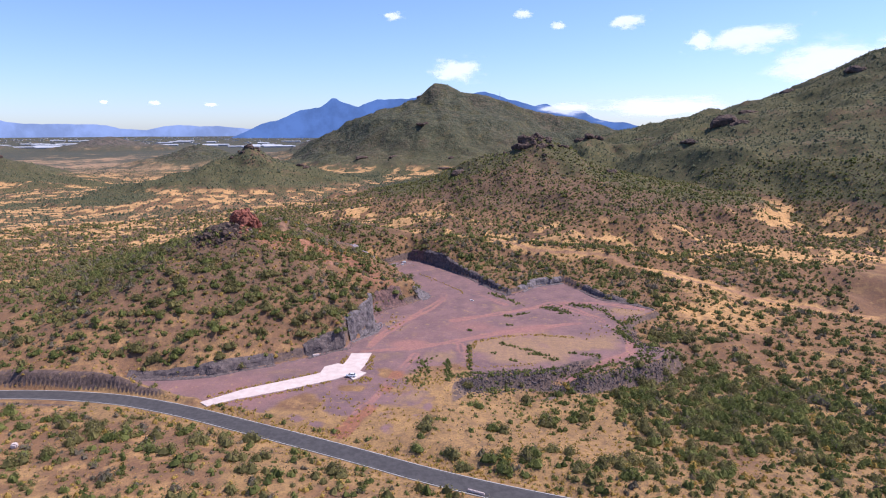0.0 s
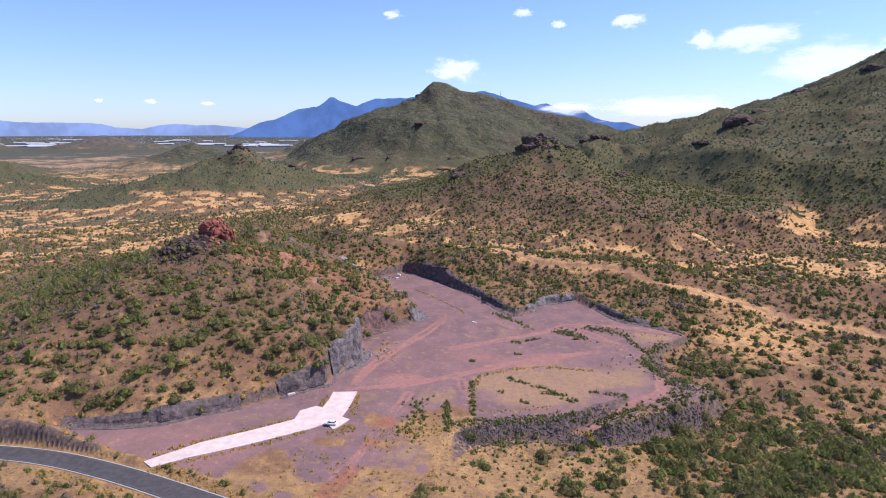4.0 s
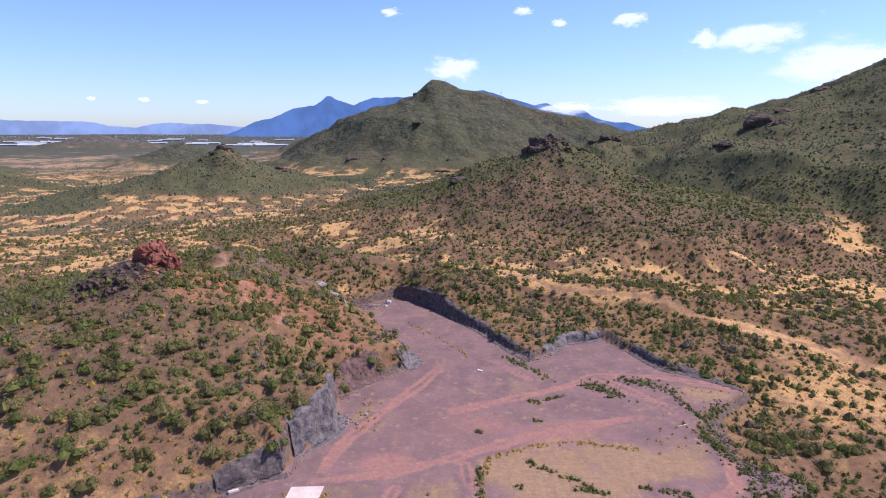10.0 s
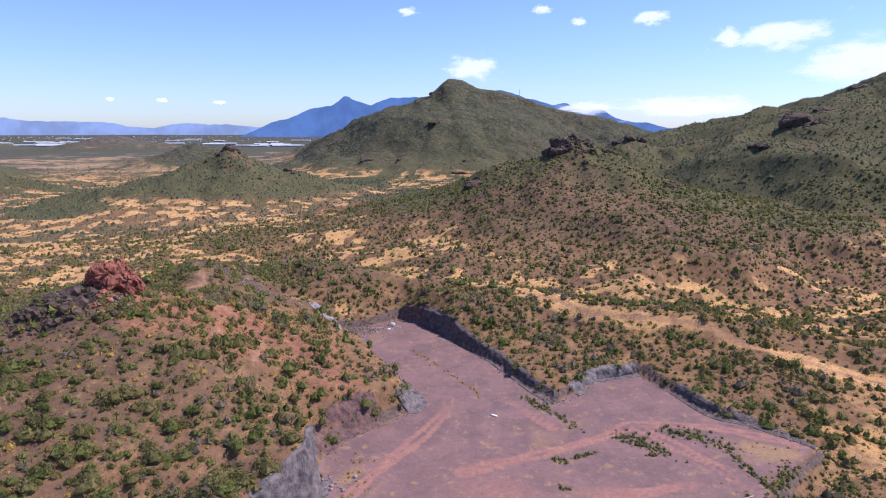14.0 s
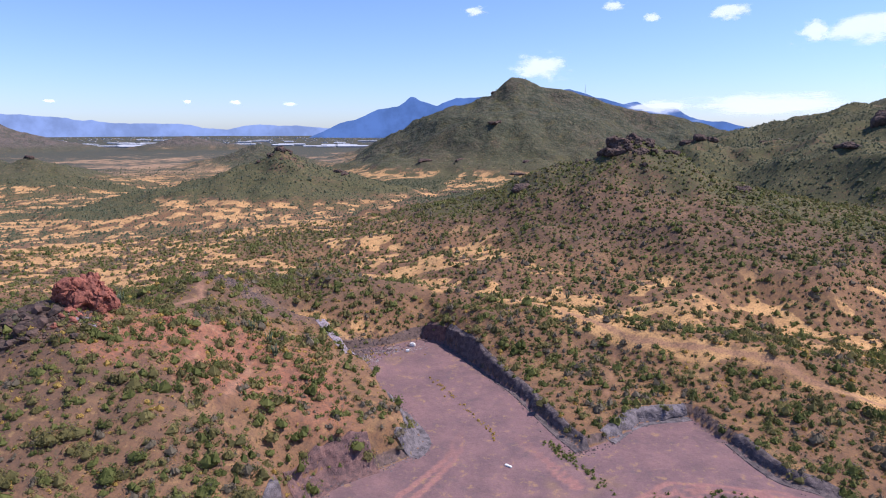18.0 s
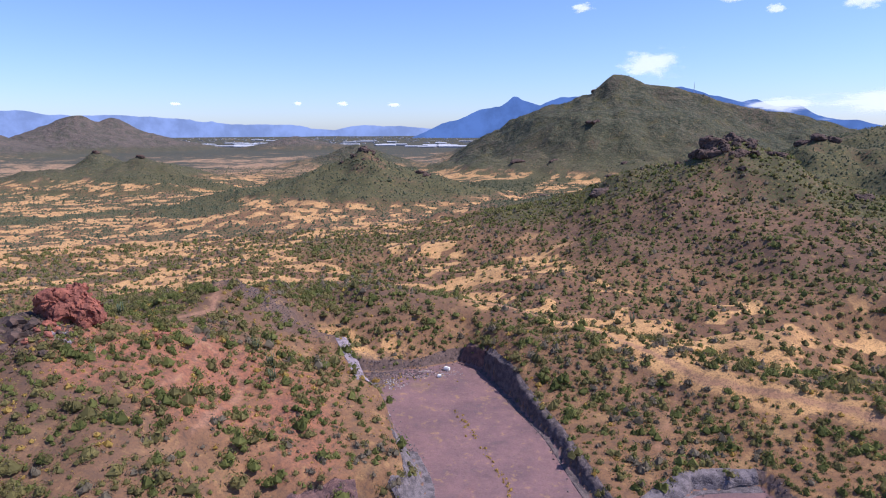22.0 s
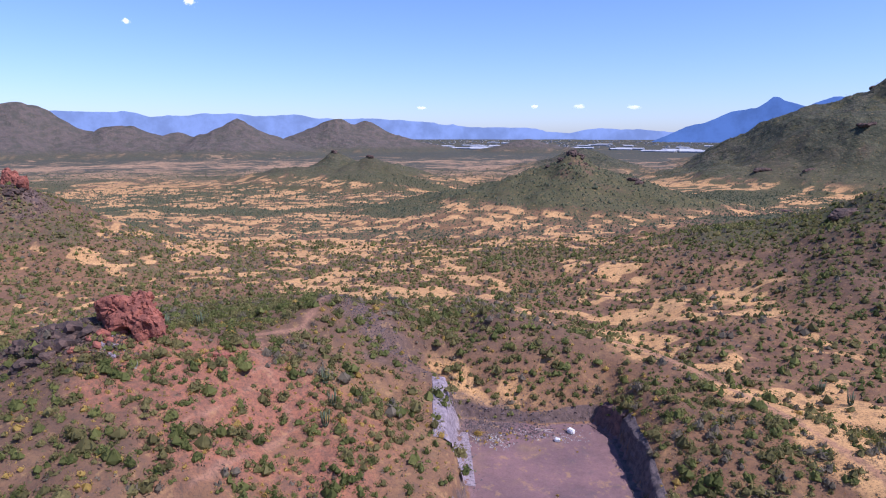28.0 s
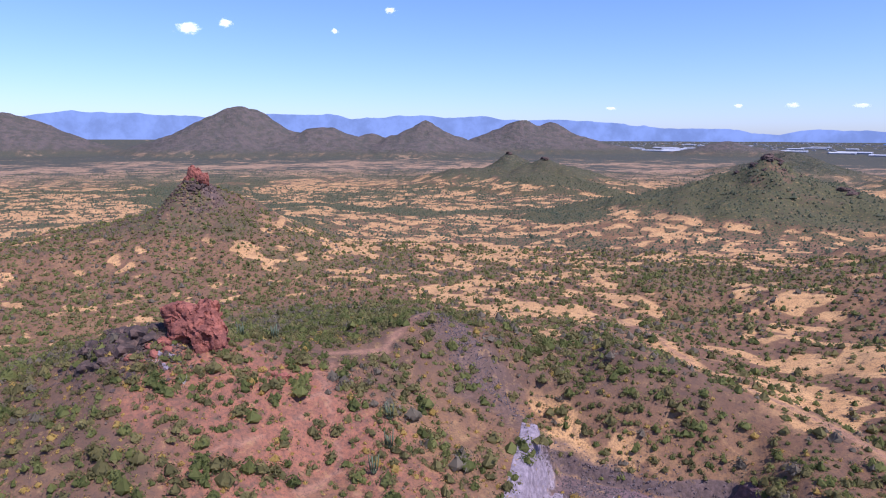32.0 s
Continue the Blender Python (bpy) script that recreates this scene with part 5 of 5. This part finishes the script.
def car():
    root = new("car")
    bm = bmesh.new()
    prof = [(-2.12, 0.45, 0.78, 0.72), (-2.0, 0.30, 0.93, 0.82), (-1.2, 0.24, 0.98, 0.86), (0, 0.22, 0.96, 0.87), (1.1, 0.24, 0.93, 0.86), (1.75, 0.28, 0.82, 0.80), (2.1, 0.42, 0.66, 0.66)]
    loft(bm, [[(x, -w, lo), (x, w, lo), (x, w + 0.02, (lo + hi) / 2), (x, w * 0.94, hi), (x, -w * 0.94, hi), (x, -w - 0.02, (lo + hi) / 2)] for x, lo, hi, w in prof])
    bmesh.ops.bevel(bm, geom=list(bm.edges), offset=0.04, segments=2, affect='EDGES')
    body = part("body", bm, M_CAR, root, "white painted body", True)
    bm = bmesh.new()
    loft(bm, [[(-1.75, -0.7, 0.92), (1.15, -0.72, 0.92), (1.15, 0.72, 0.92), (-1.75, 0.7, 0.92)], [(-1.30, -0.57, 1.40), (0.30, -0.57, 1.42), (0.30, 0.57, 1.42), (-1.30, 0.57, 1.40)]])
    bmesh.ops.bevel(bm, geom=list(bm.edges), offset=0.05, segments=2, affect='EDGES')
    part("windows", bm, M_GLASS, root, "dark tinted glass")
    part("roof", box(bmesh.new(), (1.62, 1.14, 0.06), (-0.5, 0, 1.44), 0.025), M_CAR, root)
    for y_ in (-0.68, 0.68):
        for x_, dx in ((-0.45, 0.0), (0.75, -0.42), (-1.52, 0.22)):
            part("pillar", rod(bmesh.new(), (x_, y_ * 1.02, 0.92), (x_ + dx, y_ * 0.85, 1.43), 0.045, 0.04, 6), M_CAR, root)
        part("mirror", box(bmesh.new(), (0.16, 0.18, 0.13), (0.85, y_ * 1.3, 1.0), 0.03), M_CAR, root)
        part("headlight", box(bmesh.new(), (0.2, 0.3, 0.12), (1.93, y_ * 0.85, 0.68), 0.03), M_HEADLAMP, root)
        part("tail_light", box(bmesh.new(), (0.12, 0.22, 0.16), (-2.03, y_ * 0.95, 0.78), 0.03), M_LAMP, root)
        for x_ in (-1.32, 1.33):
            wheel = part("wheel", rod(bmesh.new(), (x_, y_ * 1.06, 0.31), (x_, y_ * 1.30, 0.31), 0.12, 0.12, 12), M_RIM, root)
            bm = rod(bmesh.new(), (x_, y_ * 1.03, 0.31), (x_, y_ * 1.29, 0.31), 0.31, 0.31, 20)
            part("tyre", bm, M_TYRE, wheel)
            part("rim", rod(bmesh.new(), (x_, y_ * 1.2, 0.31), (x_, y_ * 1.305, 0.31), 0.2, 0.18, 16), M_RIM, wheel)
    part("bumper", box(bmesh.new(), (0.16, 1.45, 0.2), (2.06, 0, 0.42), 0.05), M_CAR, root)
    part("bumper", box(bmesh.new(), (0.16, 1.5, 0.22), (-2.08, 0, 0.44), 0.05), M_CAR, root)
    return tagged(root, "small white car parked on the concrete drive", "car")


car().matrix_world = pose(-37.2, 247.6, 0.29, 0, 0, 172)


# ---- dumped and built odds and ends ----
def lump(name, size, at, turn, mat, label, category):
    ob = part(name, box(bmesh.new(), size, (0, 0, size[2] / 2), min(size) * 0.2), mat)
    ob.matrix_world = pose(at[0], at[1], at_height(*at) - 0.03, 0, 0, turn)
    return tagged(ob, label, category)


lump("foam_slab", (2.3, 0.8, 0.45), (16.5, 359.5), -35, M_WHITE, "long pale slab dumped on the gravel pad", "rubbish")
lump("concrete_block", (3.0, 1.1, 0.9), (-56.3, 273.0), 28, M_CONCRETE, "pale concrete block by the rock cutting", "concrete block")
lump("concrete_block", (1.8, 1.8, 1.6), (-133.5, 187), 15, M_CONCRETE, "small pale concrete block among shrubs", "concrete block")
lump("white_crate", (1.6, 1.2, 1.1), (-28.3, 443.5), 20, M_WHITE, "white crate dumped at the pit's end", "rubbish")
lump("white_tank", (2.4, 1.6, 1.5), (-27.5, 451), -15, M_WHITE, "bulky white tank dumped by the back wall", "rubbish")
lump("culvert_headwall", (5.0, 0.5, 0.9), (9, 163.6), -27, M_CONCRETE, "pale concrete culvert wall beside the road", "culvert")
log = part("pale_log", rod(bmesh.new(), (-2.4, 0, 0.16), (2.4, 0, 0.2), 0.16, 0.11, 8), M_CONCRETE)
log.matrix_world = pose(82.5, 314, at_height(82.5, 314), 0, 0, 25)
tagged(log, "bleached log lying on the gravel pad", "log")
for dx, dy, a in ((0, 0, 15), (0.8, 0.7, 5), (-0.5, 1.2, 28)):
    pole = part("pole", rod(bmesh.new(), (-2.6, 0, 0.1), (2.6, 0, 0.12), 0.09, 0.08, 6), M_CONCRETE)
    pole.matrix_world = pose(-35 + dx, 447 + dy, at_height(-35 + dx, 447 + dy), 0, 0, a)
    tagged(pole, "pale pole lying among dumped rubbish", "pole", "dumped poles")



# ---- last small things ----
def bleached(seed):
    """A dead shrub of bare pale branches."""
    r = random.Random(seed)
    bm = bmesh.new()
    for _ in range(6):
        a, p = r.uniform(0, 6.28), Vector((0, 0, -0.1))
        for k in range(4):
            q = p + Vector((math.cos(a) * r.uniform(0.15, 0.4), math.sin(a) * r.uniform(0.15, 0.4), r.uniform(0.25, 0.55)))
            rod(bm, p, q, 0.07 - 0.013 * k, 0.057 - 0.013 * k, 5)
            p, a = q, a + r.uniform(-0.8, 0.8)
    return tagged(part("dead_shrub", bm, M_BLEACHED), "bleached leafless shrub on the stony crest", "shrub", "dead shrubs")


M_BLEACHED = plain("bleached_wood", (0.50, 0.46, 0.40), (0.34, 0.30, 0.26), 6.0)
for i, (px, py) in enumerate([(-124, 351), (-128, 346), (-119, 345), (-122, 357), (-104, 348), (-131, 352), (-96, 352)]):
    bleached(i).matrix_world = pose(px, py, at_height(px, py), 0, 0, 60 * i)
bush = copy_thing(kinds[1], pose(-50, 433, at_height(-50, 433)))
bush.matrix_basis = pose(-50, 433, at_height(-50, 433)) @ Matrix.Diagonal((3.0, 3.0, 2.6, 1))
for o in bush.children:
    if o.name.startswith("crown"):
        o.data = o.data.copy()
        o.data.materials.clear()
        o.data.materials.append(M_STRAW)
tagged(bush, "round yellow bush among rubbish on the pad", "shrub", "pad bushes")
mast = new("radio_mast")
mz = at_height(165, 1913)
part("lattice_tower", rod(bmesh.new(), (0, 0, -2), (0, 0, 26), 0.9, 0.35, 6), M_MAST, mast)
part("antenna", rod(bmesh.new(), (0, 0, 26), (0, 0, 33), 0.25, 0.1, 5), M_MAST, mast)
mast.matrix_world = pose(165, 1913, mz)
tagged(mast, "thin grey radio mast on a mountain ridge", "mast")
